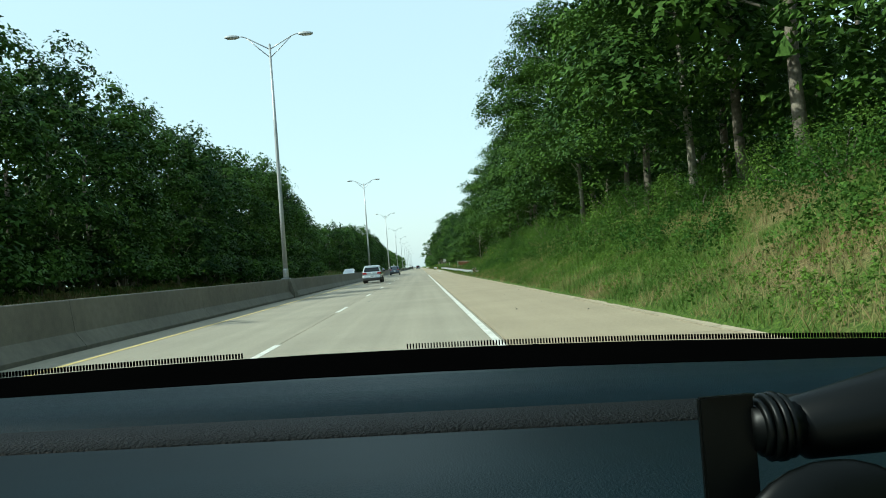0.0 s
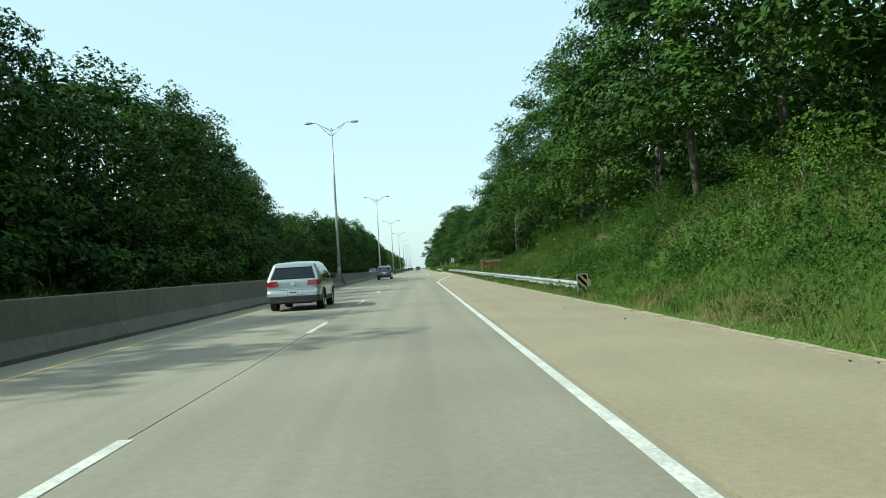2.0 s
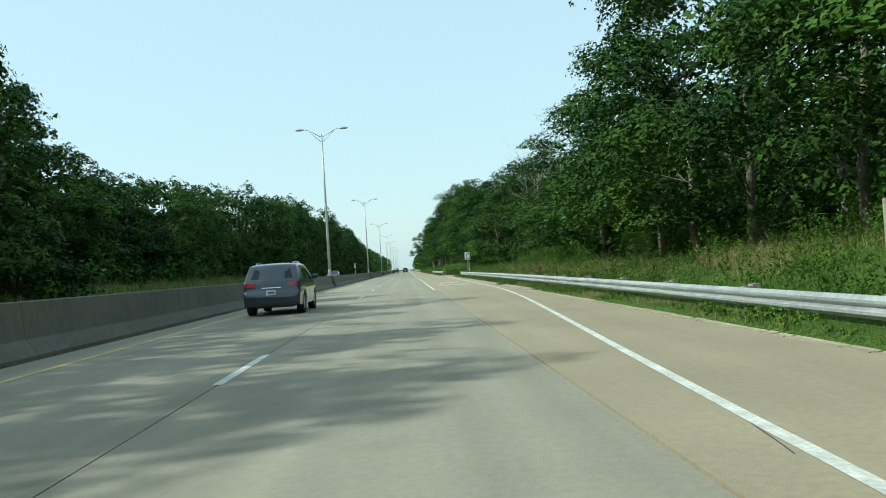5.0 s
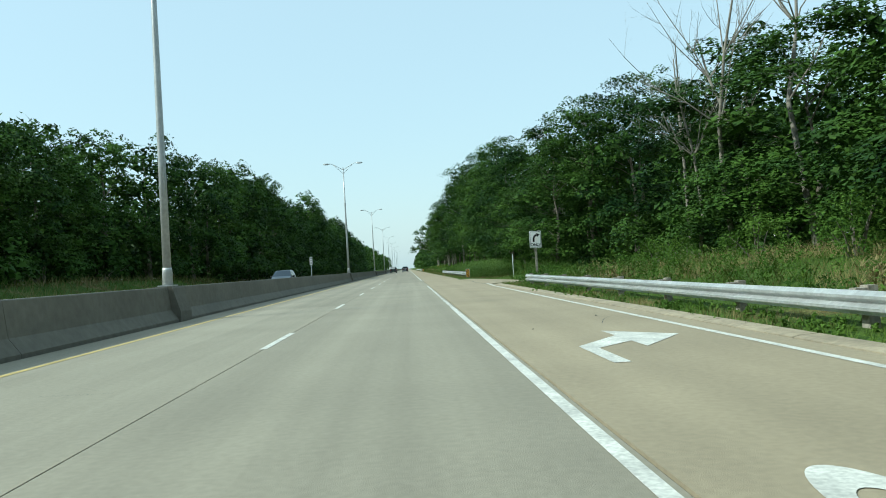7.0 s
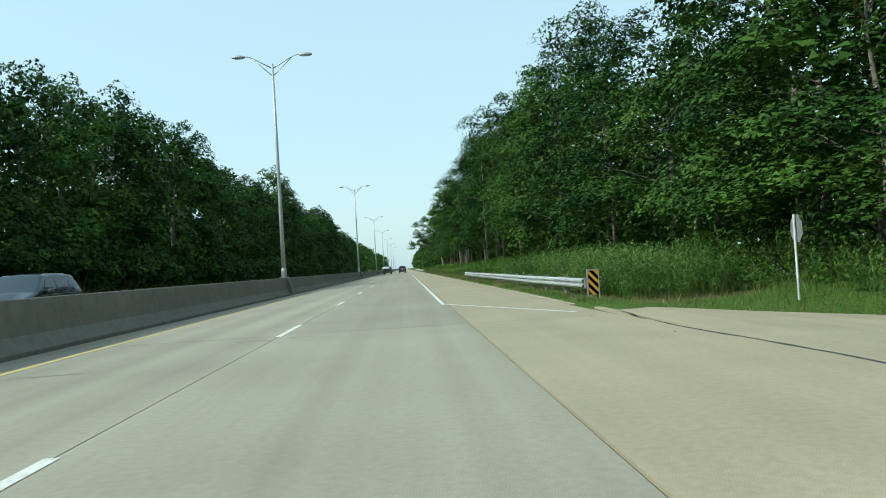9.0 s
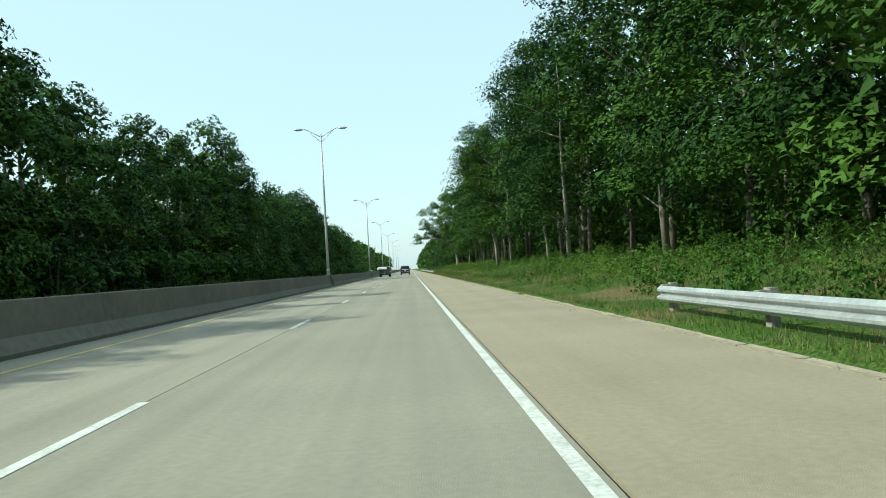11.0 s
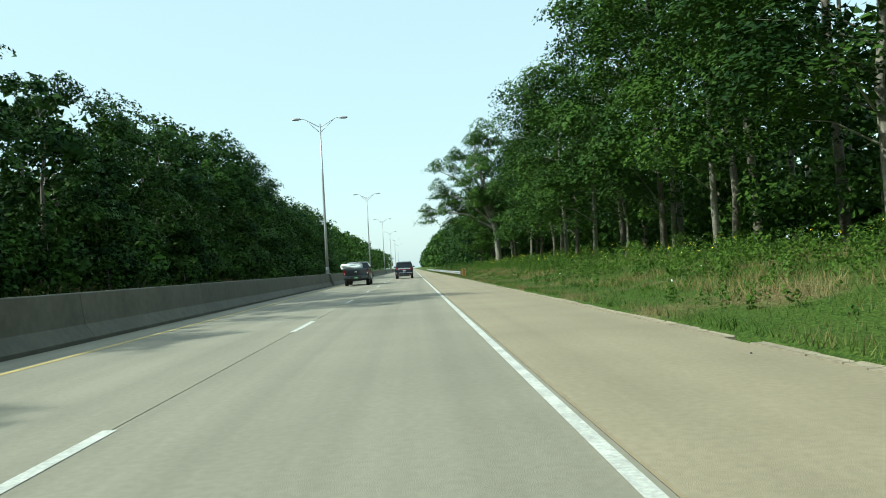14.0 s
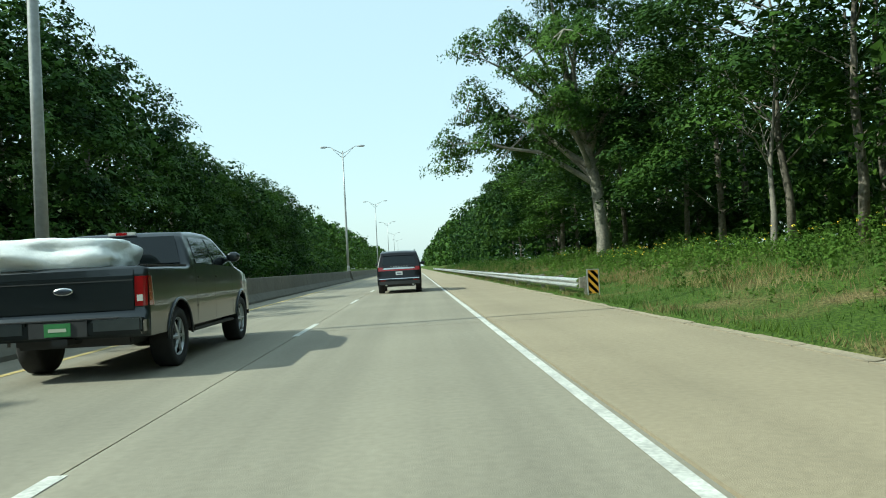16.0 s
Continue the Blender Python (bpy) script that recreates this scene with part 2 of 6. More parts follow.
def edge_right(y):
    """Where the paving ends on the right."""
    return ROAD_R + 0.62 * smoothstep(84, 150, y) * (1 - smoothstep(205, 222, y))


def bank(y):
    """How high the right-hand bank stands some ten metres from the road."""
    return 3.1 - 2.35 * smoothstep(78, 150, y) + 0.25 * smoothstep(290, 380, y) - 0.5 * smoothstep(180, 205, y) * (1 - smoothstep(220, 260, y))


def side_near(x):
    return 200.5 + 4.5 * math.sqrt(smoothstep(3.3, 10, x))


def side_far(x):
    return 221.0 - 4.5 * math.sqrt(smoothstep(3.3, 10, x))


def gz(x, y):
    """Height of the ground."""
    wob = 0.12 * noise.noise(Vector((x * 0.25, y * 0.25, 0))) + 0.25 * noise.noise(Vector((x * 0.06, y * 0.06, 3)))
    if x > 0:
        e = edge_right(y) + 0.35
        if x < e:
            return -0.12
        d = x - e
        st = -1.5 + 2.6 * smoothstep(55, 75, y) - 1.2 * smoothstep(262, 280, y)
        h = bank(y) * smoothstep(st, 8.0, d) - bank(y) * smoothstep(st, 8.0, 0) + 0.05
        h += 0.03 * min(max(0, d - 7), 30)
        h += wob * smoothstep(0, 3, d)
        s = smoothstep(SIDE_Y0 - 6, SIDE_Y0, y) * (1 - smoothstep(SIDE_Y1, SIDE_Y1 + 4, y))
        low = -0.075 * max(0, x - 4.2) - 0.12
        s *= 1 - smoothstep(50, 90, x)
        return h * (1 - s) + max(low, -3.0) * s
    if x > -9.2:
        return -0.12
    if x > -21.5:
        return -0.12
    d = -21.5 - x
    return -0.12 + 0.25 * smoothstep(0, 1, d) + 1.3 * smoothstep(0.5, 7, d) + 0.02 * min(d, 40) + wob * smoothstep(0, 3, d)


def make_ground():
    xs = [-1500, -600, -300, -150, -90, -60, -48, -40, -34, -30, -27, -25, -23.5, -22.5, -22, -21.5, -21, -15, -9.3, -9.1, 2.9, 3.2]
    xs += [3.2 + 0.3 * i for i in range(1, 32)] + [13.5, 14.5, 16, 18, 21, 25, 30, 38, 50, 80, 150, 300, 600, 1500]
    ys = [-300, -120, -60, -30] + [-20 + 2.0 * i for i in range(0, 226)] + [440, 460, 500, 560, 640, 760, 900, 1200, 1800, 3000]
    verts = [(x, y, gz(x, y)) for y in ys for x in xs]
    w = len(xs)
    faces = [(j * w + i, j * w + i + 1, (j + 1) * w + i + 1, (j + 1) * w + i) for j in range(len(ys) - 1) for i in range(w - 1)]
    return tagged(arrays("ground", verts, faces, SOIL, smooth=True), "grassy roadside ground with rising banks", "ground", kind="structure")


make_ground()


# ---- the carriageways ----
def make_road():
    bed = bmesh.new()
    add_box(bed, -8.9, 2.7, -300, 1500, -0.4, -0.03)
    road = tagged(part("road", bed, ROADBED), "two-lane concrete expressway with a paved shoulder", "road", kind="structure")
    cuts = [-24.7 + 34.7 * k for k in range(0, 26)]
    slabs = {}
    for x0, x1, m, nm in ((-8.0, -3.665, LANE, "concrete_slab"), (-3.65, 0.045, LANE, "concrete_slab"), (0.08, ROAD_R, SHOULDER, "shoulder_slab")):
        for a, b in zip(cuts, cuts[1:]):
            bm = bmesh.new()
            n = 12 if m is SHOULDER and 60 < b and a < 260 else 1
            for k in range(n):
                ya, yb = a + 0.012 + (b - a - 0.024) * k / n, a + 0.012 + (b - a - 0.024) * (k + 1) / n
                xa = edge_right(ya) if m is SHOULDER else x1
                xb = edge_right(yb) if m is SHOULDER else x1
                v = [bm.verts.new(c) for c in ((x0, ya, 0), (xa, ya, 0), (xb, yb, 0), (x0, yb, 0), (x0, ya, -0.25), (xa, ya, -0.25), (xb, yb, -0.25), (x0, yb, -0.25))]
                for f in ((0, 1, 2, 3), (7, 6, 5, 4), (0, 4, 5, 1), (1, 5, 6, 2), (2, 6, 7, 3), (3, 7, 4, 0)):
                    bm.faces.new([v[i] for i in f])
            part(nm, bm, m, road)
    # the far tail of the road, past the last slab that can be told apart
    part("concrete_slab", box(-8.0, 2.9, cuts[-1] + 0.02, 1500, -0.25, 0.0), LANE, road)
    part("concrete_slab", box(-8.0, 2.9, -300, cuts[0] - 0.02, -0.25, 0.0), LANE, road)
    # the carriageway the other way
    other = box(-21.4, -8.95, -300, 1500, -0.4, 0.0)
    tagged(part("opposite_road", other, LANE), "concrete carriageway beyond the median barrier", "road", kind="structure")
    # the side road, which dips away to the right
    bm = bmesh.new()
    ring = []
    for x in (3.3, 4.2, 6, 9, 13, 18, 26, 40):
        y0, y1 = side_near(x), side_far(x)
        z = max(-0.07 * max(0, x - 4.2) - 0.01, -2.9)
        ring.append([bm.verts.new((x, y, zz)) for y, zz in ((y0, z), (y1, z), (y1, z - 0.3), (y0, z - 0.3))])
    for a, b in zip(ring, ring[1:]):
        for k in range(4):
            bm.faces.new((a[k], a[(k + 1) % 4], b[(k + 1) % 4], b[k]))
    bm.faces.new(ring[0][::-1]), bm.faces.new(ring[-1])
    bmesh.ops.recalc_face_normals(bm, faces=bm.faces)
    tagged(part("side_road", bm, SHOULDER), "concrete side road dipping away between grass corners", "road", kind="structure")


make_road()


def make_markings():
    def strip(name, pts, width, m, label):
        """A painted line along points of the plan."""
        bm = bmesh.new()
        prev = None
        for i, (x, y) in enumerate(pts):
            a, b = pts[max(i - 1, 0)], pts[min(i + 1, len(pts) - 1)]
            d = Vector((b[0] - a[0], b[1] - a[1], 0)).normalized()
            n = Vector((d.y, -d.x, 0)) * width / 2
            cur = [bm.verts.new((x - n.x, y - n.y, 0.005)), bm.verts.new((x + n.x, y + n.y, 0.005))]
            if prev:
                bm.faces.new((prev[0], prev[1], cur[1], cur[0]))
            prev = cur
        return tagged(part(name, bm, m), label, "road marking", kind="structure")

    W = "worn white line painted on the concrete"
    strip("edge_line", [(-0.06, -30), (-0.06, 101)] + [(-0.06 + 3.1 * smoothstep(96, 152, y), y) for y in range(104, 153, 4)] + [(3.1, 160), (3.16, 180), (3.25, 196), (3.5, 202)], 0.115, WHITE, W)
    strip("edge_line", [(-0.06, 150), (-0.06, 178)], 0.115, WHITE, W)
    rw = random.Random(17)
    y = 178.2
    while y < 203:     # the line's end is worn to pieces
        piece = rw.uniform(0.3, 1.3)
        strip("worn_line", [(-0.06 + rw.uniform(-0.015, 0.015), y), (-0.06 + rw.uniform(-0.015, 0.015), y + piece)], rw.uniform(0.07, 0.12), WHITE, W)
        y += piece + rw.choice((0.05, 0.08, 0.2, 0.35))
    strip("edge_line", [(-0.06, 226), (-0.06, 1000)], 0.115, WHITE, W)
    strip("gore_line", [(0.35, 106.3), (2.7, 103.5)], 0.3, WHITE, W)
    strip("gore_line", [(0.0, 226.2), (2.5, 219.5)], 0.115, WHITE, W)
    strip("left_edge_line", [(-6.98, -30), (-6.98, 1000)], 0.13, YELLOW, "yellow line painted along the median side")
    ends = [13.03 + 12.19 * k for k in range(-4, 10)] + [159.95 + 12.19 * k for k in range(-1, 8)] + [284.14 + 12.19 * k for k in range(-2, 34)]
    for off in ends:
        d = strip("lane_dash", [(-3.66, off - 3.05), (-3.66, off)], 0.12, WHITE, "white dash of the lane line")
        d["group"] = "lane dashes"
    # painted word and arrow in the turning lane
    curve = bpy.data.curves.new("word", "FONT")
    curve.body, curve.size, curve.align_x, curve.extrude = "ONLY", 1.0, "CENTER", 0.0
    curve.offset = 0.016
    tmp = new("word", curve)
    dg = bpy.context.evaluated_depsgraph_get()
    me = bpy.data.meshes.new_from_object(tmp.evaluated_get(dg))
    bpy.data.objects.remove(tmp)
    xs = [v.co.x for v in me.vertices]
    ys = [v.co.y for v in me.vertices]
    for v in me.vertices:
        v.co = (1.6 + (v.co.x - (min(xs) + max(xs)) / 2) / (max(xs) - min(xs)) * 2.1, 158.3 + (v.co.y - min(ys)) / (max(ys) - min(ys)) * 2.45, 0.006)
    me.materials.append(WHITE)
    tagged(new("painted_word", me), "white word ONLY painted on the turning lane", "road marking", kind="structure")
    bm = bmesh.new()
    pts = [(0.95, 165.0), (1.15, 165.0), (1.15, 166.4), (1.75, 167.0), (1.75, 166.3), (2.6, 167.5), (1.75, 168.6), (1.75, 167.8), (0.95, 166.7)]
    bm.faces.new([bm.verts.new((x, y, 0.006)) for x, y in pts])
    tagged(part("painted_arrow", bm, WHITE), "white right-turn arrow painted on the turning lane", "road marking", kind="structure")


make_markings()


def make_kerb():
    """A low broken kerb along the shoulder's edge."""
    rnd = random.Random(4)
    y = -20.0
    kerb = tagged(new("kerb"), "low cracked concrete kerb along the shoulder", "kerb", kind="structure")
    while y < 470:
        neat = 142 < y < 196
        L = rnd.uniform(2.6, 3.3) if neat else rnd.uniform(0.22, 1.5)
        if not 199 < y + L / 2 < 222 and rnd.random() > 0.02:
            x0, x1 = edge_right(y) + 0.012 + rnd.uniform(0, 0.015), edge_right(y + L) + 0.012 + rnd.uniform(0, 0.015)
            w, h = rnd.uniform(0.13, 0.19), rnd.uniform(0.0, 0.012)
            if neat:
                x0, x1, w, h = edge_right(y) + 0.03, edge_right(y + L) + 0.03, 0.34, 0.03
            bm = bmesh.new()
            sec = [(0, -0.15), (0, 0.01), (0.1, h), (w, h + 0.012), (w, -0.15)]
            a = [bm.verts.new((x0 + s, y + 0.015, z)) for s, z in sec]
            b = [bm.verts.new((x1 + s * rnd.uniform(0.94, 1.06), y + L - 0.015, z)) for s, z in sec]
            for k in range(5):
                bm.faces.new((a[k], a[(k + 1) % 5], b[(k + 1) % 5], b[k]))
            bm.faces.new(a[::-1]), bm.faces.new(b)
            bmesh.ops.recalc_face_normals(bm, faces=bm.faces)
            part("kerb_piece", bm, KERB, kerb)
        y += L


make_kerb()

LAMPS = [-28.5, 41.2, 110.2, 179.7, 248.8, 321.0, 391.5, 457.8, 525.5, 594, 663, 732]


def make_barrier():
    """A median wall of separate lengths, swollen where a lamp stands on it."""
    wall = tagged(new("median_barrier"), "grey concrete median barrier wall", "barrier", kind="structure")
    sec = [(-8.93, -0.2), (-8.93, 0.08), (-8.72, 0.36), (-8.64, 1.02), (-8.62, 1.04), (-8.34, 1.04), (-8.32, 1.02), (-8.24, 0.36), (-8.03, 0.08), (-8.03, -0.2)]
    y = -30.0
    while y < 760:
        L = 9.1
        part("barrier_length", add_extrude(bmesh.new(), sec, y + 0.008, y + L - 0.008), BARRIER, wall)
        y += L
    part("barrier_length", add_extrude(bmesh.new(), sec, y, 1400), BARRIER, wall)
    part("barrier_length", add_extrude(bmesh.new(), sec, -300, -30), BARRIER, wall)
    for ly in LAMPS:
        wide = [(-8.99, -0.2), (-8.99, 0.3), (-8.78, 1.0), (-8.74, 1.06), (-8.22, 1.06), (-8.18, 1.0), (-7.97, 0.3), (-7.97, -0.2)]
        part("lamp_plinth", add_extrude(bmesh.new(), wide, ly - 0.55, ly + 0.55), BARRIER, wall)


make_barrier()


def make_lamp():
    lamp = empty("street_lamp", 0, 0, 0)
    part("base_plate", box(-0.24, 0.24, -0.24, 0.24, 0.0, 0.04, 0.01), POLE, lamp)
    part("access_collar", tube([(0, 0, 0.04), (0, 0, 0.5), (0, 0, 0.56)], [0.155, 0.15, 0.13], 14), POLE, lamp, smooth=True)
    part("pole", tube([(0, 0, 0.5), (0, 0, 4), (0, 0, 8), (0, 0, 12.9)], [0.125, 0.11, 0.09, 0.06], 14), POLE, lamp, smooth=True)
    part("pole_cap", tube([(0, 0, 12.9), (0, 0, 13.0), (0, 0, 13.05)], [0.065, 0.06, 0.02], 10), POLE, lamp)
    for s in (-1, 1):
        part("upper_arm", tube([(0, 0, 12.72), (0.6 * s, 0, 13.06), (1.24 * s, 0, 13.42), (1.45 * s, 0, 13.5), (1.75 * s, 0, 13.52)], [0.034, 0.032, 0.03, 0.03, 0.03], 8), POLE, lamp, smooth=True)
        part("brace_arm", tube([(0, 0, 12.25), (0.6 * s, 0, 12.8), (1.2 * s, 0, 13.38)], [0.028, 0.026, 0.024], 8), POLE, lamp, smooth=True)
        bm = bmesh.new()
        ring = []
        for x, w, z0, z1 in ((1.62, 0.06, 13.46, 13.54), (1.72, 0.11, 13.44, 13.57), (1.97, 0.16, 13.42, 13.6), (2.27, 0.16, 13.43, 13.58), (2.42, 0.08, 13.47, 13.54)):
            ring.append([bm.verts.new((x * s, c, z)) for c, z in ((-w, z0), (w, z0), (w, (z0 + z1) / 2), (w * 0.6, z1), (-w * 0.6, z1), (-w, (z0 + z1) / 2))])
        for a, b in zip(ring, ring[1:]):
            for k in range(6):
                bm.faces.new((a[k], a[(k + 1) % 6], b[(k + 1) % 6], b[k]))
        bm.faces.new(ring[0]), bm.faces.new(ring[-1][::-1])
        bmesh.ops.recalc_face_normals(bm, faces=bm.faces)
        head = part("lamp_head", bm, POLE, lamp, "flat cobra-head luminaire", smooth=True)
        part("lens", box(min(1.82 * s, 2.27 * s), max(1.82 * s, 2.27 * s), -0.11, 0.11, 13.4, 13.425, 0.008), LENS, head)
    return tagged(lamp, "tall twin-arm aluminium street lamp on the median barrier", "street lamp", "median street lamps")


lamp = make_lamp()
lamp.matrix_basis = pose(-8.48, LAMPS[0], 1.06, 0, 0, 0)
for k, ly in enumerate(LAMPS[1:]):
    copy_thing(lamp, pose(-8.48, ly, 1.06, 0, 0, random.uniform(-2, 2)))


# ---- guard rails ----
def rail_section():
    """The double wave of a steel guard rail: (depth, height) points, front then back."""
    return [(0.0, 0.0), (0.02, 0.02), (0.075, 0.06), (0.075, 0.1), (0.0, 0.145), (0.0, 0.165), (0.075, 0.21), (0.075, 0.25), (0.02, 0.29), (0.0, 0.31)]


def rail_z(y):
    """Height of the rail's lower edge."""
    return 0.1 + 0.15 * smoothstep(90, 160, y)


def guard_rail(line, label, group_name):
    """A run of steel rail on posts along points (x, y) of the plan."""
    rail = tagged(new("guard_rail"), label, "guard rail", group_name)
    sec = rail_section()
    pts, s = [], 0.0
    for (xa, ya), (xb, yb) in zip(line, line[1:]):
        n = max(1, round(math.hypot(xb - xa, yb - ya) / 3.81))
        pts += [(xa + (xb - xa) * k / n, ya + (yb - ya) * k / n) for k in range(n)]
    pts.append(line[-1])
    for (xa, ya), (xb, yb) in zip(pts, pts[1:]):
        za, zb = rail_z(ya), rail_z(yb)
        bm = bmesh.new()
        rows = []
        for x, y, z, off in ((xa, ya, za, 0.0), (xb, yb + 0.06, zb, 0.004)):
            rows.append([bm.verts.new((x - d - off, y, z + h)) for d, h in sec])
        for k in range(len(sec) - 1):
            bm.faces.new((rows[0][k], rows[0][k + 1], rows[1][k + 1], rows[1][k]))
        bmesh.ops.solidify(bm, geom=bm.faces[:], thickness=0.005)
        part("rail_panel", bm, GALV, rail)
    for i, (x, y) in enumerate(pts):
        g0 = gz(x + 0.2, y) - 0.3
        part("rail_post", box(x + 0.16, x + 0.3, y - 0.09, y + 0.09, g0, rail_z(y) + 0.36, 0.006), WOODPOST, rail)
        part("block_out", box(x + 0.006, x + 0.16, y - 0.08, y + 0.08, rail_z(y) + 0.01, rail_z(y) + 0.33, 0.006), WOODPOST, rail)
    return rail


FADED = mat("faded_sign_amber", (0.34, 0.3, 0.13), 0.6, vary=0.15)


def hazard_board(x, y, w, z0, z1, face=None):
    """A board of black and amber slanting stripes at a rail's end."""
    ob = empty("hazard_board", x, y, 0)
    t = 0.012
    part("panel", box(0, w, 0, t, z0, z1, 0.003), face or AMBER, ob)
    step = 0.24
    for i in range(-4, 8):
        c = z0 + i * step
        poly = [(0, c), (w, c - w), (w, c - w + step / 2), (0, c + step / 2)]
        clipped = clip_poly(poly, z0 + 0.01, z1 - 0.01)
        if len(clipped) > 2:
            bm = bmesh.new()
            fr = [bm.verts.new((min(max(px, 0.01), w - 0.01), -0.004, pz)) for px, pz in clipped]
            bm.faces.new(fr)
            bmesh.ops.solidify(bm, geom=bm.faces[:], thickness=0.003)
            part("stripe", bm, BLACK, ob)
    for px in (-0.03, w):
        part("side_strip", box(px, px + 0.03, -0.006, t + 0.02, gz(x, y) - 0.3, z1 + 0.03, 0.004), SIGNBACK, ob)
    part("top_strip", box(0, w, -0.004, t + 0.01, z1 + 0.002, z1 + 0.03, 0.003), SIGNBACK, ob)
    return tagged(ob, "black and amber striped board at the guard rail end", "hazard board", "striped boards at rail ends")


def clip_poly(pts, lo, hi):
    def half(pp, keep, at):
        out = []
        for a, b in zip(pp, pp[1:] + pp[:1]):
            if keep(a):
                out.append(a)
            if keep(a) != keep(b):
                t = (at - a[1]) / (b[1] - a[1])
                out.append((a[0] + t * (b[0] - a[0]), at))
        return out
    pts = half(pts, lambda q: q[1] >= lo, lo)
    return half(pts, lambda q: q[1] <= hi, hi) if pts else []


def end_shoe(rail, x, y):
    """The flared steel end of a rail, bent away from the road."""
    z, bm, rows = rail_z(y), bmesh.new(), []
    for k in range(6):
        f = k / 5
        rows.append([bm.verts.new((x + 0.12 * f * f - d * (1 - 0.7 * f), y + 0.07 + 0.42 * f, z + 0.155 + (h - 0.155) * (1 + 0.3 * f))) for d, h in rail_section()])
    for a, b in zip(rows, rows[1:]):
        for k in range(len(a) - 1):
            bm.faces.new((a[k], a[k + 1], b[k + 1], b[k]))
    bmesh.ops.solidify(bm, geom=bm.faces[:], thickness=0.005)
    part("end_shoe", bm, GALV, rail, "flared rail end", smooth=True)


G = "weathered galvanised steel guard rail on short wooden posts"
first = guard_rail([(3.95, 68.4), (4.15, 80), (4.4, 100), (4.45, 140), (4.45, 192.5)], G, "roadside guard rails")
end_shoe(first, 4.45, 192.5)
guard_rail([(4.1, 225.2), (3.95, 235), (3.9, 266.5)], G, "roadside guard rails")
guard_rail([(3.5, 399.2), (3.4, 410), (3.4, 470), (3.4, 560)], G, "roadside guard rails")
board = hazard_board(3.62, 67.4, 0.3, 0.05, 0.66, FADED)
board["label"] = "faded olive and black striped board at the rail end"
hazard_board(4.02, 224.4, 0.3, 0.1, 0.8)
hazard_board(3.6, 398.4, 0.3, 0.12, 0.8)


# ---- trees ----
def leaf_cloud(rng, centres, radii, per, size, flat=0.7):
    """Vertices and faces of many small folded leaves round the centres of twigs."""
    n = len(centres) * per
    c = np.repeat(np.array(centres), per, axis=0)
    r = np.repeat(np.array(radii), per)[:, None]
    d = rng.normal(size=(n, 3))
    d /= np.linalg.norm(d, axis=1)[:, None]
    rad = rng.uniform(0.25, 1.0, size=(n, 1)) ** 0.6
    p = c + d * rad * r * np.array([1, 1, flat])
    nrm = d * 0.9 + rng.normal(size=(n, 3)) * 0.4 + np.array([0, 0, 0.5])
    nrm /= np.linalg.norm(nrm, axis=1)[:, None]
    u = np.cross(nrm, rng.normal(size=(n, 3)))
    u /= np.linalg.norm(u, axis=1)[:, None]
    w = np.cross(nrm, u)
    s = size * rng.uniform(0.6, 1.3, size=(n, 1))
    v = np.empty((n, 3, 3))
    v[:, 0] = p - u * s * 0.5
    v[:, 1] = p + w * s * 0.42 + u * s * 0.3
    v[:, 2] = p - w * s * 0.42 + u * s * 0.45
    f = np.arange(n * 3).reshape(n, 3)
    return v.reshape(-1, 3), f


def mesh_from(name, v, f, material):
    me = bpy.data.meshes.new(name)
    me.vertices.add(len(v))
    me.vertices.foreach_set("co", np.asarray(v, dtype=np.float32).ravel())
    k = f.shape[1]
    me.loops.add(f.size)
    me.loops.foreach_set("vertex_index", f.astype(np.int32).ravel())
    me.polygons.add(len(f))
    me.polygons.foreach_set("loop_start", np.arange(0, f.size, k, dtype=np.int32))
    me.update(calc_edges=True)
    me.materials.append(material)
    return me


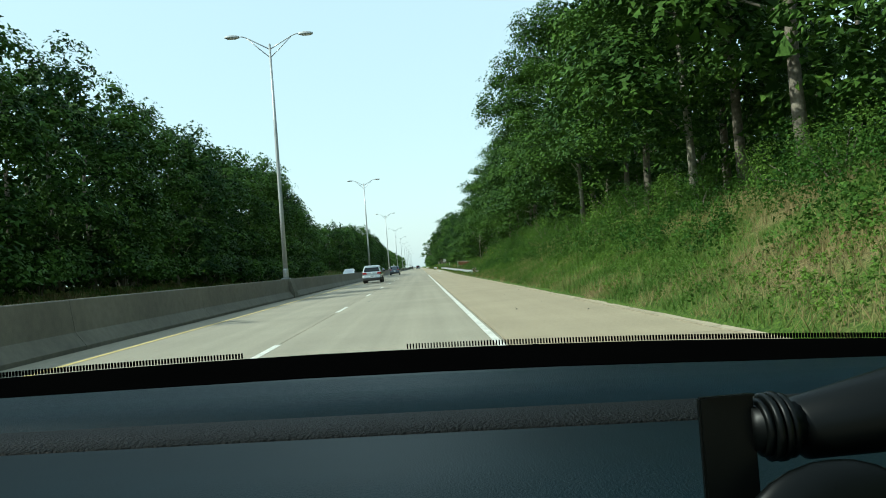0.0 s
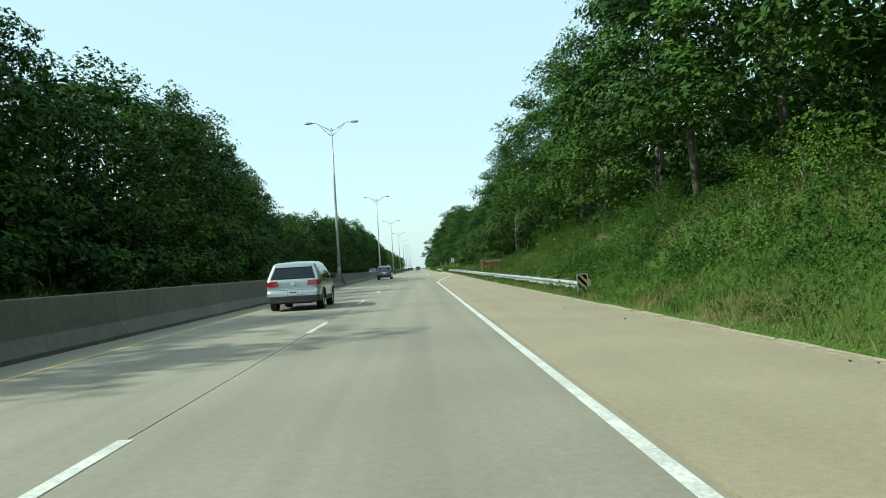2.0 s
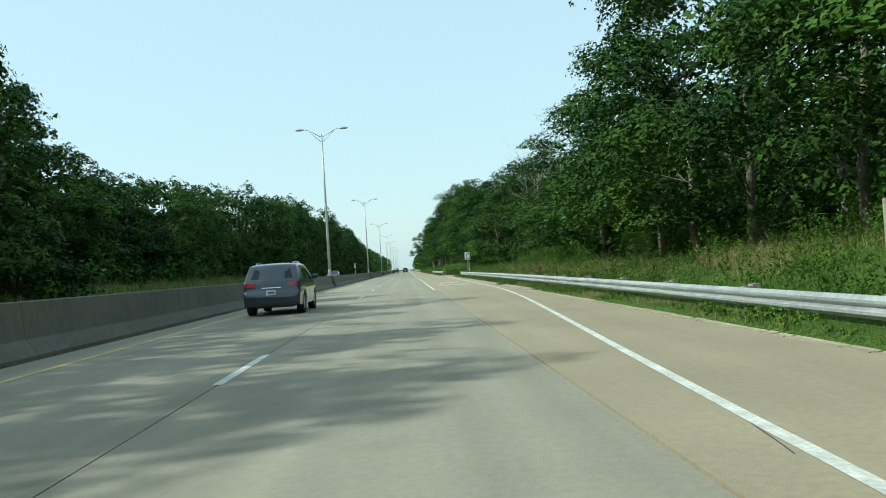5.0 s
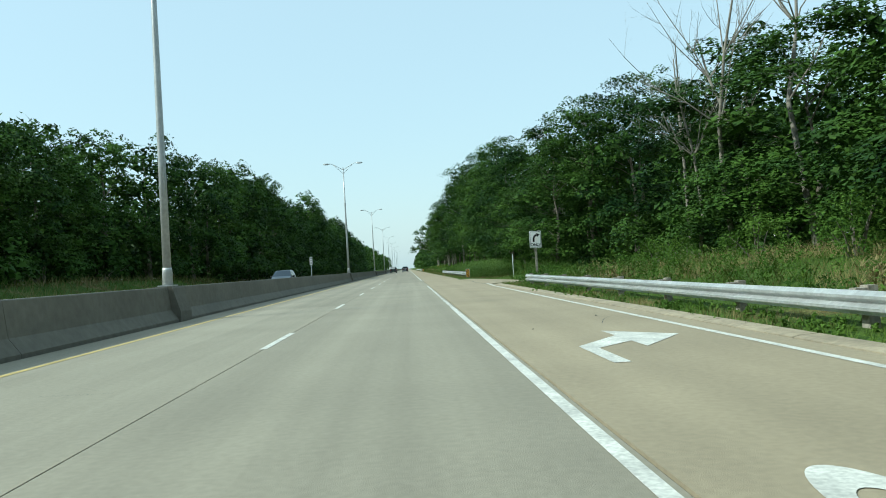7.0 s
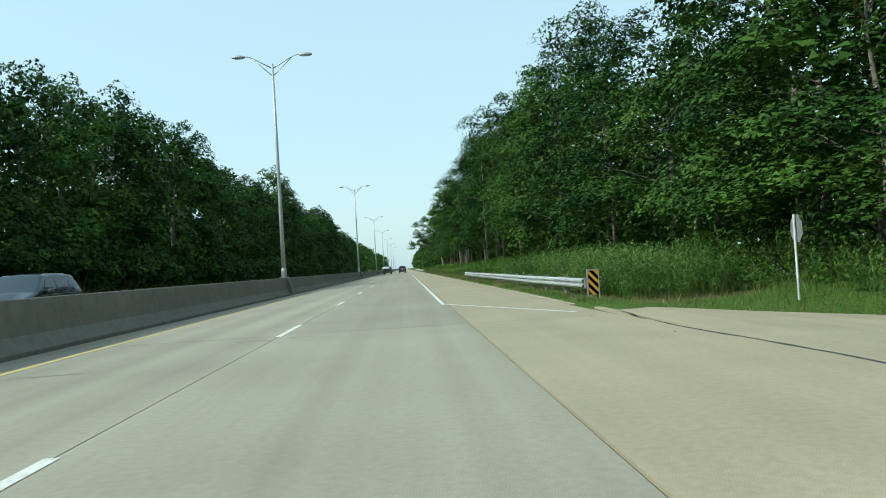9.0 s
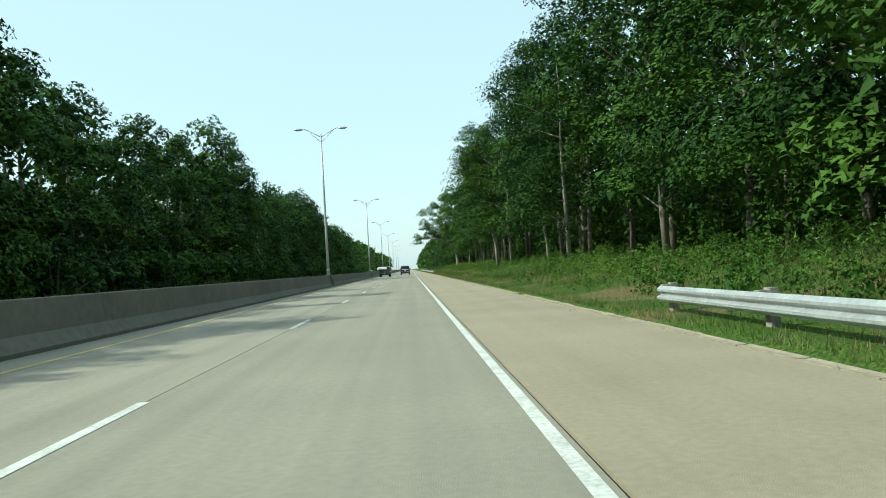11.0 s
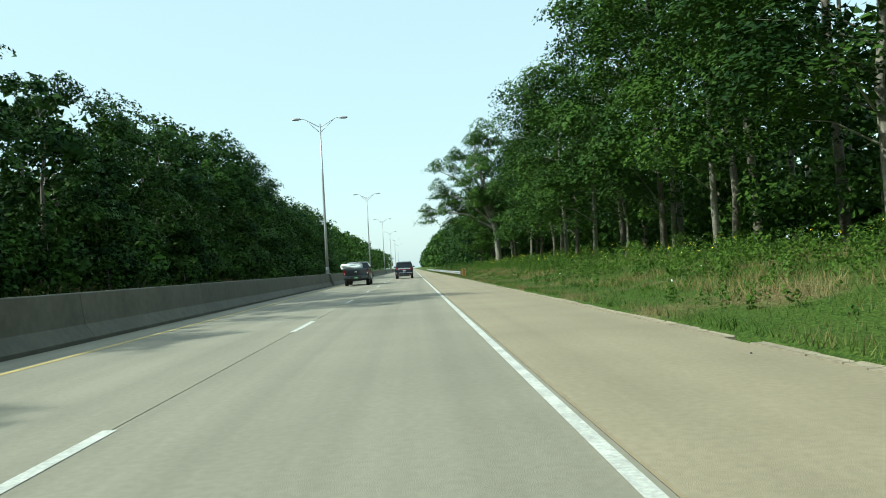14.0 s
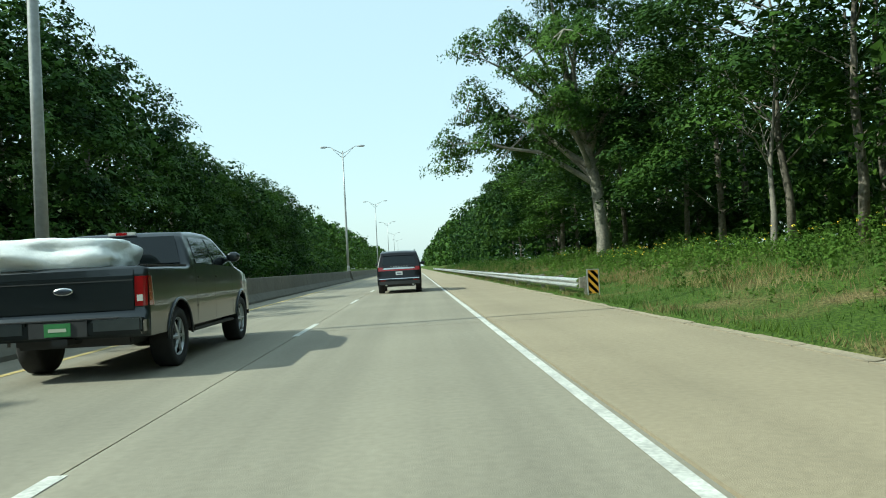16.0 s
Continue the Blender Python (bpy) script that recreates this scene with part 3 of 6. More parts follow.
def leaf_pads(rng, pads, per, size):
    """Leaves of flat domed sprays, as a crown carries them: pads are rows of x, y, z, radius, outward x, outward y."""
    pads = np.array(pads)
    counts = np.maximum(12, (per * (pads[:, 3] / pads[:, 3].mean()) ** 2).astype(int))
    c = np.repeat(pads, counts, axis=0)
    n = len(c)
    ph = np.repeat(rng.uniform(0, math.tau, size=(len(pads), 3)), counts, axis=0)
    a = rng.uniform(0, math.tau, n)
    rim = 1 + 0.24 * np.sin(3 * a + ph[:, 0]) + 0.16 * np.sin(7 * a + ph[:, 1]) + 0.1 * np.sin(13 * a + ph[:, 2])
    q = rng.uniform(0, 1, n) ** 0.55
    r = c[:, 3] * q * rim
    dome = 0.72 * (1 - q ** 2) - 0.3 * q
    under = rng.uniform(0, 1, n) < 0.25
    z = c[:, 3] * np.where(under, -0.25 * (1 - q), dome) + rng.normal(size=n) * 0.07 * c[:, 3]
    ca, sa = np.cos(a), np.sin(a)
    p = np.stack([c[:, 0] + r * ca, c[:, 1] + r * sa, c[:, 2] + z], -1)
    nrm = np.stack([0.8 * q * ca + 0.35 * c[:, 4], 0.8 * q * sa + 0.35 * c[:, 5], np.where(under, -0.3, 0.75)], -1)
    nrm += rng.normal(size=(n, 3)) * 0.3
    nrm /= np.linalg.norm(nrm, axis=1)[:, None]
    u = np.cross(nrm, rng.normal(size=(n, 3)))
    u /= np.linalg.norm(u, axis=1)[:, None]
    w = np.cross(nrm, u)
    s = size * rng.uniform(0.6, 1.35, size=(n, 1))
    v = np.empty((n, 3, 3))
    v[:, 0] = p - u * s * 0.55
    v[:, 1] = p + w * s * 0.36 + u * s * 0.28
    v[:, 2] = p - w * s * 0.36 + u * s * 0.45
    return v.reshape(-1, 3), np.arange(n * 3).reshape(n, 3)


def make_tree(seed, height, base, radius, pads, per, size, trunk_r, lean=0.0, bark=None, core=300, wide_at=0.36, skirt=0.75, limbs=14):
    """A broad-leaved tree at a wood's edge: bent tapering trunk, limbs, and layered sprays of small leaves, fullest on the open side."""
    rng = np.random.default_rng(seed)
    tree = empty("tree", 0, 0, 0)
    bm = bmesh.new()
    bend = rng.normal(size=(6, 2)) * 0.16
    top = height * 0.84
    path = [(lean * k / 5 + bend[k][0] * k / 3, bend[k][1] * k / 3, -0.6 + (top + 0.6) * k / 5) for k in range(6)]
    radii = [trunk_r * (1.3, 1.0, 0.84, 0.58, 0.32, 0.08)[k] for k in range(6)]
    add_tube(bm, path, radii, 10)
    pts = np.array(path)
    lobes = [(rng.uniform(0, math.tau), rng.uniform(0.2, 0.9), rng.uniform(0.7, 1.15)) for _ in range(7)]

    def spot(h, a, k):
        env = math.sqrt(max(0.02, 1 - ((h - wide_at) / (1.04 - wide_at)) ** 2)) if h > wide_at else skirt + (1 - skirt) * h / wide_at
        env *= 0.74 + 0.3 * max(math.cos(a - la) * max(0.0, 1 - abs(h - lh) * 1.6) * lr for la, lh, lr in lobes)
        z = base + (height * 0.96 - base) * h
        cx, cy = np.interp(z, pts[:, 2], pts[:, 0]), np.interp(z, pts[:, 2], pts[:, 1])
        return cx + radius * env * k * math.cos(a), cy + radius * env * k * math.sin(a), z

    rows = []
    lumps = 15
    for i in range(lumps):     # rounded boughs, each clothed in sprays on its outer side
        h = (i + rng.uniform(0, 1)) / lumps
        a = math.pi + rng.normal() * 1.25 if rng.random() < 0.82 else rng.uniform(0, math.tau)
        lr = radius * rng.uniform(0.3, 0.46) * (1.12 - 0.4 * h)
        x, y, z = spot(h, a, rng.uniform(0.45, 0.8))
        z = min(z, height - lr * 0.9)
        for _ in range(round(pads / lumps)):
            d = Vector(rng.normal(size=3)) * 0.75 + Vector((0.6 * math.cos(a), 0.6 * math.sin(a), 0.4))
            d.normalize()
            q = lr * rng.uniform(0.7, 1.0)
            rows.append((x + d.x * q, y + d.y * q, z + d.z * q * 0.85, lr * rng.uniform(0.4, 0.66), d.x, d.y))
    pads = len(rows)
    for k in rng.choice(pads, size=limbs, replace=False):
        c = Vector(rows[k][:3])
        zs = max(base * 0.8, c.z - rng.uniform(1.0, 3.5))
        s = Vector((np.interp(zs, pts[:, 2], pts[:, 0]), np.interp(zs, pts[:, 2], pts[:, 1]), zs))
        m = s.lerp(c, 0.5) + Vector((0, 0, 0.3))
        c = s.lerp(c, 0.8)
        r0 = trunk_r * 0.3
        add_tube(bm, [s, m, c], [r0, r0 * 0.6, r0 * 0.2], 5, False)
    part("trunk", bm, bark or BARK, tree, smooth=True)
    v, f = leaf_pads(rng, rows, per, size)
    # the shaded heart of the crown carries fewer, broader sprays
    heart = [spot(rng.uniform(0.05, 0.92), rng.uniform(0, math.tau), rng.uniform(0.1, 0.66)) for _ in range(core // 12)]
    v2, f2 = leaf_cloud(rng, heart, [radius * 0.26] * len(heart), 12, size * 2.5)
    v, f = np.concatenate((v, v2)), np.concatenate((f, f2 + len(v)))
    crown = new("crown", mesh_from("crown", v, f, LEAF))
    crown.parent = tree
    return tagged(tree, "tall leafy oak with a grey trunk", "tree")


def make_old_oak():
    """A spreading oak: a short stout trunk that parts into long bent limbs, the lowest reaching out over the shoulder."""
    rng = np.random.default_rng(39)
    tree = empty("tree", 0, 0, 0)
    bm = bmesh.new()
    add_tube(bm, [(0, 0, -0.6), (0.05, 0, 1.5), (-0.05, 0, 4.2), (-0.5, 0, 7.0), (-1.2, 0.2, 10.0), (-1.6, 0.2, 13.5)], [0.5, 0.38, 0.35, 0.3, 0.2, 0.08], 12)
    rows = []
    for fx, fz, tx, ty, tz in ((-0.1, 4.6, -8.6, -0.6, 7.6), (-0.3, 5.6, -7.4, 2.2, 9.9), (-0.5, 6.6, -7.0, -1.4, 12.6), (-0.8, 8.0, -4.6, 0.6, 15.0), (-1.2, 9.6, -2.2, -0.6, 16.6),
                               (-1.2, 10.0, 0.8, 1.2, 16.4), (-0.8, 8.0, 3.6, 0.0, 14.2), (-0.6, 7.0, 4.8, -1.6, 11.2), (-0.3, 5.6, 4.2, 1.6, 8.4), (-0.3, 5.4, -3.4, -4.2, 9.0), (-0.6, 7.2, -2.4, -4.6, 12.4), (-0.4, 6.2, 1.6, -4.4, 9.6), (-0.2, 5.0, -4.6, 3.6, 8.0)):
        a, e = Vector((fx, 0, fz)), Vector((tx, ty, tz))
        path = [a]
        for k in range(1, 6):
            q = a.lerp(e, k / 5)
            q.z += 0.9 * math.sin(math.pi * k / 5) + rng.normal() * 0.18
            q.y += rng.normal() * 0.25
            path.append(q)
        add_tube(bm, path, [0.2, 0.15, 0.12, 0.09, 0.06, 0.02], 7, False)
        for k in (2, 3, 3, 4, 4, 4, 5, 5, 5):
            o = Vector(rng.normal(size=3)) * 1.05
            o.z *= 0.6
            c = path[k] + o
            d = Vector((c.x, c.y, 0)).normalized()
            add_tube(bm, [path[k], path[k].lerp(c, 0.6) + Vector((0, 0, 0.15)), c], [0.05, 0.035, 0.012], 4, False)
            rows.append((c.x, c.y, c.z, rng.uniform(0.75, 1.5), d.x, d.y))
    part("trunk", bm, BARK_PALE, tree, "stout pale trunk with long bent limbs", smooth=True)
    v, f = leaf_pads(rng, rows, 480, 0.175)
    crown = new("crown", mesh_from("crown", v, f, LEAF))
    crown.parent = tree
    return tagged(tree, "spreading old oak leaning over the shoulder", "tree")


def make_shrub(seed, height, radius, clumps, per, size, leaf=None):
    rng = np.random.default_rng(seed)
    shrub = empty("shrub", 0, 0, 0)
    bm = bmesh.new()
    cs, rs = [], []
    for _ in range(clumps):
        a, r, h = rng.uniform(0, math.tau), radius * rng.uniform(0.1, 0.9), rng.uniform(0.12, 0.9)
        r *= math.sqrt(max(0.1, 1 - h * h * 0.8))
        cs.append((r * math.cos(a), r * math.sin(a), h * height))
        rs.append(radius * rng.uniform(0.3, 0.45))
    for c in cs[::3]:
        add_tube(bm, [(c[0] * 0.15, c[1] * 0.15, -0.2), (c[0] * 0.6, c[1] * 0.6, c[2] * 0.6), c], [0.04, 0.03, 0.01], 5, False)
    part("branching_stem", bm, BARK, shrub)
    v, f = leaf_cloud(rng, cs, rs, per, size, 0.85)
    ob = new("foliage", mesh_from("foliage", v, f, leaf or LEAF2))
    ob.parent = shrub
    return tagged(shrub, "dense green shrub at the edge of the wood", "shrub", "shrubs along the wood's edge")


# ---- road signs ----
def flat_shape(pts, y, thick):
    """A flat plate of (x, z) points, standing across the road at y."""
    bm = bmesh.new()
    bm.faces.new([bm.verts.new((x, y, z)) for x, z in pts])
    bmesh.ops.solidify(bm, geom=bm.faces[:], thickness=thick)
    return bm


def letters(text, size, cx, y, z0, material, name, parent):
    cu = bpy.data.curves.new("text", "FONT")
    cu.body, cu.size, cu.align_x, cu.extrude = text, size, "CENTER", 0.002
    tmp = new("text", cu)
    tmp.data.offset = 0.006
    me = bpy.data.meshes.new_from_object(tmp.evaluated_get(bpy.context.evaluated_depsgraph_get()))
    bpy.data.objects.remove(tmp)
    for v in me.vertices:
        v.co = (cx + v.co.x, y - v.co.z, z0 + v.co.y)
    me.materials.append(material)
    ob = new(name, me)
    ob.parent = parent
    return ob


def make_turn_sign():
    sign = empty("turn_sign", 5.49, 195.5, 0)
    part("post", box(-0.055, 0.055, 0.03, 0.12, gz(5.49, 195.5) - 0.4, 2.72, 0.008), WOODPOST, sign, "weathered wooden post")
    plate = part("plate", box(-0.31, 0.31, 0.0, 0.025, 1.86, 2.74, 0.02), SIGNWHITE, sign, "white plate with a black right-turn arrow and the word ONLY")
    for x0, x1, z0, z1 in ((-0.28, 0.28, 2.69, 2.71), (-0.28, 0.28, 1.89, 1.91), (-0.28, -0.26, 1.91, 2.69), (0.26, 0.28, 1.91, 2.69)):
        part("border", box(x0, x1, -0.005, 0.001, z0, z1), BLACK, plate)
    # the bent arrow
    inner, outer = [], []
    for k in range(9):
        a = math.radians(180 - 10 * k)
        outer.append((0.1 + 0.24 * math.cos(a), 2.33 + 0.24 * math.sin(a)))
        inner.append((0.1 + 0.15 * math.cos(a), 2.33 + 0.15 * math.sin(a)))
    pts = [(-0.14, 2.17)] + outer + inner[::-1] + [(-0.05, 2.17)]
    part("arrow_shaft", flat_shape(pts, -0.004, 0.003), BLACK, plate)
    part("arrow_head", flat_shape([(0.04, 2.63), (0.23, 2.56), (0.1, 2.42)], -0.004, 0.003), BLACK, plate)
    letters("ONLY", 0.2, 0.0, -0.004, 1.96, BLACK, "word", plate)
    return tagged(sign, "white right-turn ONLY sign on a wooden post", "road sign")


make_turn_sign()


def make_stop_sign():
    x, y = 7.68, 219.8
    sign = empty("stop_sign", x, y, 0)
    g = gz(x, y)
    part("post", tube([(0, 0, g - 0.4), (0, 0, 1.86)], [0.027, 0.027], 8), GALV, sign, "grey steel post")
    bm = bmesh.new()
    ring = [(0.34 * math.cos(math.pi / 8 + k * math.pi / 4), 0.34 * math.sin(math.pi / 8 + k * math.pi / 4)) for k in range(8)]
    bm.faces.new([bm.verts.new((0.045 + 0.1 * a, a, 1.54 + b)) for a, b in ring])
    bmesh.ops.solidify(bm, geom=bm.faces[:], thickness=0.006)
    part("plate", bm, SIGNBACK, sign, "octagonal plate seen almost edge-on")
    ob = tagged(sign, "octagonal road sign seen edge-on at the side road", "road sign")
    ob.matrix_basis = pose(x, y, 0, 0, 0, 0)
    return ob


make_stop_sign()


def make_median_sign():
    sign = empty("median_sign", -8.48, 213.4, 1.04)
    part("post", box(-0.03, 0.03, -0.02, 0.02, 0.0, 1.35, 0.004), SIGNBACK, sign)
    plate = part("plate", box(-0.115, 0.115, -0.035, -0.021, 0.83, 1.42, 0.01), SIGNWHITE, sign, "white plate with black words over an arrow")
    for x0, x1, z0, z1 in ((-0.105, 0.105, 1.396, 1.408), (-0.105, 0.105, 0.842, 0.854), (-0.105, -0.093, 0.854, 1.396), (0.093, 0.105, 0.854, 1.396)):
        part("border", box(x0, x1, -0.04, -0.034, z0, z1), BLACK, plate)
    letters("ONE", 0.084, 0.0, -0.039, 1.27, BLACK, "word", plate)
    letters("WAY", 0.076, 0.0, -0.039, 1.12, BLACK, "word", plate)
    part("arrow", flat_shape([(-0.08, 0.955), (0.015, 0.955), (0.015, 0.91), (0.085, 0.985), (0.015, 1.06), (0.015, 1.015), (-0.08, 1.015)], -0.039, 0.003), BLACK, plate)
    return tagged(sign, "narrow white ONE WAY sign standing on the median barrier", "road sign")


make_median_sign()


def make_preserve_sign():
    """A low wooden board in a pale frame on two posts, with a line of lettering too far off to read."""
    x0, w, y = 5.12, 2.34, 120.6
    sign = empty("wooden_sign", x0, y, 0)
    board = mat("red_brown_board", (0.2, 0.045, 0.03), 0.75, vary=0.22, scale=14, scale2=2, bump=0.3, bump_scale=40)
    pale = mat("weathered_pale_wood", (0.36, 0.33, 0.28), 0.85, vary=0.2, scale=14, scale2=3, bump=0.3, bump_scale=40)
    cream = mat("cream_lettering", (0.6, 0.5, 0.38), 0.7, vary=0.1)
    panel = part("panel", box(0.04, w - 0.04, -0.02, 0.02, 0.93, 1.54, 0.006), board, sign, "red-brown painted board")
    for a, b in ((0.3, 0.78), (0.86, 1.1), (1.18, 1.58), (1.66, 1.92)):
        part("lettering_bar", box(a, b, -0.026, -0.021, 1.4, 1.47, 0.002), cream, panel)
    part("top_rail", box(-0.02, w + 0.02, -0.04, 0.04, 1.542, 1.59, 0.006), pale, sign)
    part("bottom_rail", box(0.04, w - 0.04, -0.03, 0.03, 0.88, 0.927, 0.006), pale, sign)
    for px in (0.0, w):
        part("post", box(px - 0.035, px + 0.035, -0.03, 0.03, gz(x0 + px, y) - 0.4, 1.541, 0.006), pale, sign)
    part("back_post", box(-0.16, -0.08, 0.1, 0.18, gz(x0, y) - 0.4, 1.72, 0.008), WOODPOST, sign)
    return tagged(sign, "red-brown wooden board sign in a pale frame", "sign")


make_preserve_sign()

# ---- vehicles ----
SILVER = mat("silver_paint", (0.4, 0.435, 0.44), 0.32, 0.6, vary=0.03, coat=0.8)
BLACKCAR = mat("black_car_paint", (0.006, 0.006, 0.007), 0.3, 0.0, vary=0.05, coat=0.3)
SLATE = mat("slate_car_paint", (0.035, 0.045, 0.06), 0.3, 0.3, vary=0.05, coat=1.0)
GREYCAR = mat("grey_truck_paint", (0.014, 0.019, 0.021), 0.28, 0.3, vary=0.05, coat=0.7)
PLASTIC = mat("dark_trim_plastic", (0.03, 0.031, 0.032), 0.6, vary=0.15, bump=0.1, bump_scale=200)
GLASS = mat("tinted_car_glass", (0.006, 0.009, 0.01), 0.04, 0.0, vary=0.05)
GLASS.node_tree.nodes["Principled BSDF"].inputs["Specular IOR Level"].default_value = 0.45
BLACKCAR.node_tree.nodes["Principled BSDF"].inputs["Specular IOR Level"].default_value = 0.3
RED = mat("red_lamp_lens", (0.27, 0.008, 0.01), 0.15, vary=0.08, coat=0.8)
CHROME = mat("chrome_trim", (0.75, 0.76, 0.76), 0.28, 1.0, vary=0.03)
TYRE = mat("tyre_rubber", (0.018, 0.018, 0.018), 0.85, vary=0.2, bump=0.2, bump_scale=90)
ALLOY = mat("alloy_wheel", (0.5, 0.51, 0.52), 0.35, 0.7, vary=0.06)
PLATE = mat("licence_plate", (0.68, 0.69, 0.7), 0.5, vary=0.05)
PLATEBAR = mat("plate_bar", (0.07, 0.09, 0.16), 0.6, vary=0.05)


class Shape:
    """The outer skin of a vehicle: a side profile of (y, z) from its rear foot over the roof to its front foot, widened by half-widths."""

    def __init__(self, prof, width, belt, tumble, sill, axles, arch_r, corner=0.09, nose=0.9, tail=0.95, crown=0.03):
        fine = []
        for (ya, za), (yb, zb) in zip(prof, prof[1:]):
            n = max(1, math.ceil(math.hypot(yb - ya, zb - za) / 0.07))
            fine += [(ya + (yb - ya) * k / n, za + (zb - za) * k / n) for k in range(n)]
        fine.append(prof[-1])
        self.p, self.w, self.belt, self.tumble, self.sill = fine, width / 2, belt, tumble, sill
        self.axles, self.arch_r, self.corner, self.crown = axles, arch_r, corner, crown
        self.len, self.roof = prof[-1][0], max(z for _, z in prof)
        self.nose, self.tail = nose, tail

    def hw(self, y, z):
        f = y / self.len
        plan = self.tail + (1 - self.tail) * smoothstep(0, 0.16, f)
        plan *= self.nose + (1 - self.nose) * smoothstep(0, 0.2, 1 - f)
        w = self.w * plan
        mid = 0.78
        if z < self.belt:
            w -= 0.055 * ((z - mid) / (self.belt - 0.25)) ** 2
        else:
            w -= 0.055 * ((self.belt - mid) / (self.belt - 0.25)) ** 2 + self.tumble * ((z - self.belt) / (self.roof - self.belt)) ** 1.15
        return w

    def foot(self, y):
        z = self.sill
        for a, r0 in self.axles:
            r = self.arch_r
            if abs(y - a) < r:
                z = max(z, r0 + math.sqrt(r * r - (y - a) ** 2))
        return z

    def rear_y(self, z):
        """How far forward the tail stands at a height."""
        pts = [q for q in self.p if q[0] < self.len * 0.3]
        for (ya, za), (yb, zb) in zip(pts, pts[1:]):
            if za <= z <= zb and zb > za:
                return ya + (yb - ya) * (z - za) / (zb - za)
        return pts[-1][0]

    def body(self):
        bm = bmesh.new()
        rings = []
        n = len(self.p)
        for i, (y, z) in enumerate(self.p):
            a, b = self.p[max(i - 1, 0)], self.p[min(i + 1, n - 1)]
            d = Vector((0, b[0] - a[0], b[1] - a[1])).normalized()
            nor = Vector((0, -d.z, d.y))
            rc = self.corner
            top = Vector((0, y, z))
            edge = top - nor * rc
            ye = min(max(edge.y, 0.02), self.len - 0.02)
            zf = min(self.foot(ye), edge.z - 0.01)
            half = []
            for k in range(9):
                zz = zf + (edge.z - zf) * k / 8
                half.append(Vector((self.hw(ye, zz), ye, zz)))
            w = half[-1].x
            for ang in (30, 60, 90):
                c, s = math.cos(radians(ang)), math.sin(radians(ang))
                half.append(Vector((w - rc + rc * c, 0, 0)) + Vector((0, edge.y, edge.z)) + nor * rc * s)
            for k in range(1, 5):
                x = (w - rc) * (1 - k / 4)
                half.append(Vector((x, 0, 0)) + top + nor * self.crown * (1 - (x / max(w - rc, 0.1)) ** 2))
            full = half + [Vector((-q.x, q.y, q.z)) for q in half[-2::-1]]
            rings.append([bm.verts.new(q) for q in full])
        for r0, r1 in zip(rings, rings[1:]):
            for k in range(len(r0) - 1):
                bm.faces.new((r0[k], r0[k + 1], r1[k + 1], r1[k]))
        for r in (rings[0], rings[-1]):
            m = len(r) // 2
            for k in range(m):
                if len({r[k], r[k + 1], r[-2 - k], r[-1 - k]}) == 4:
                    bm.faces.new((r[k], r[k + 1], r[-2 - k], r[-1 - k]))
        bmesh.ops.recalc_face_normals(bm, faces=bm.faces)
        return bm

    def side_patch(self, sgn, corners, off=0.006, n=6, thick=0.004):
        """A panel that follows the side: corners (y, z) lower rear, lower front, upper front, upper rear."""
        (a, b, c, d) = [Vector((0, *q)) for q in corners]
        bm = bmesh.new()
        grid = []
        for i in range(n + 1):
            row = []
            for j in range(n + 1):
                q = (a.lerp(b, i / n)).lerp(d.lerp(c, i / n), j / n)
                row.append(bm.verts.new((sgn * (self.hw(q.y, q.z) + off), q.y, q.z)))
            grid.append(row)
        for i in range(n):
            for j in range(n):
                bm.faces.new((grid[i][j], grid[i + 1][j], grid[i + 1][j + 1], grid[i][j + 1]))
        bmesh.ops.recalc_face_normals(bm, faces=bm.faces)
        return bm

    def rear_patch(self, x0a, x1a, z0, x0b, x1b, z1, off=0.008, n=6):
        """A panel that follows the tail, between x0..x1 at the heights z0 and z1."""
        bm = bmesh.new()
        grid = []
        for j in range(n + 1):
            z = z0 + (z1 - z0) * j / n
            row = []
            for i in range(n + 1):
                x = (x0a + (x1a - x0a) * i / n) * (1 - j / n) + (x0b + (x1b - x0b) * i / n) * j / n
                w = self.hw(0.05, z) - self.corner
                bulge = self.crown * (1 - min(1.0, abs(x) / w) ** 2)
                over = max(0.0, abs(x) - w)
                y = self.rear_y(z) - bulge - off + self.corner * (1 - math.sqrt(max(0.0, 1 - min(1, over / self.corner) ** 2)))
                row.append(bm.verts.new((x, y, z)))
            grid.append(row)
        for i in range(n):
            for j in range(n):
                bm.faces.new((grid[i][j], grid[i][j + 1], grid[i + 1][j + 1], grid[i + 1][j]))
        bmesh.ops.recalc_face_normals(bm, faces=bm.faces)
        return bm


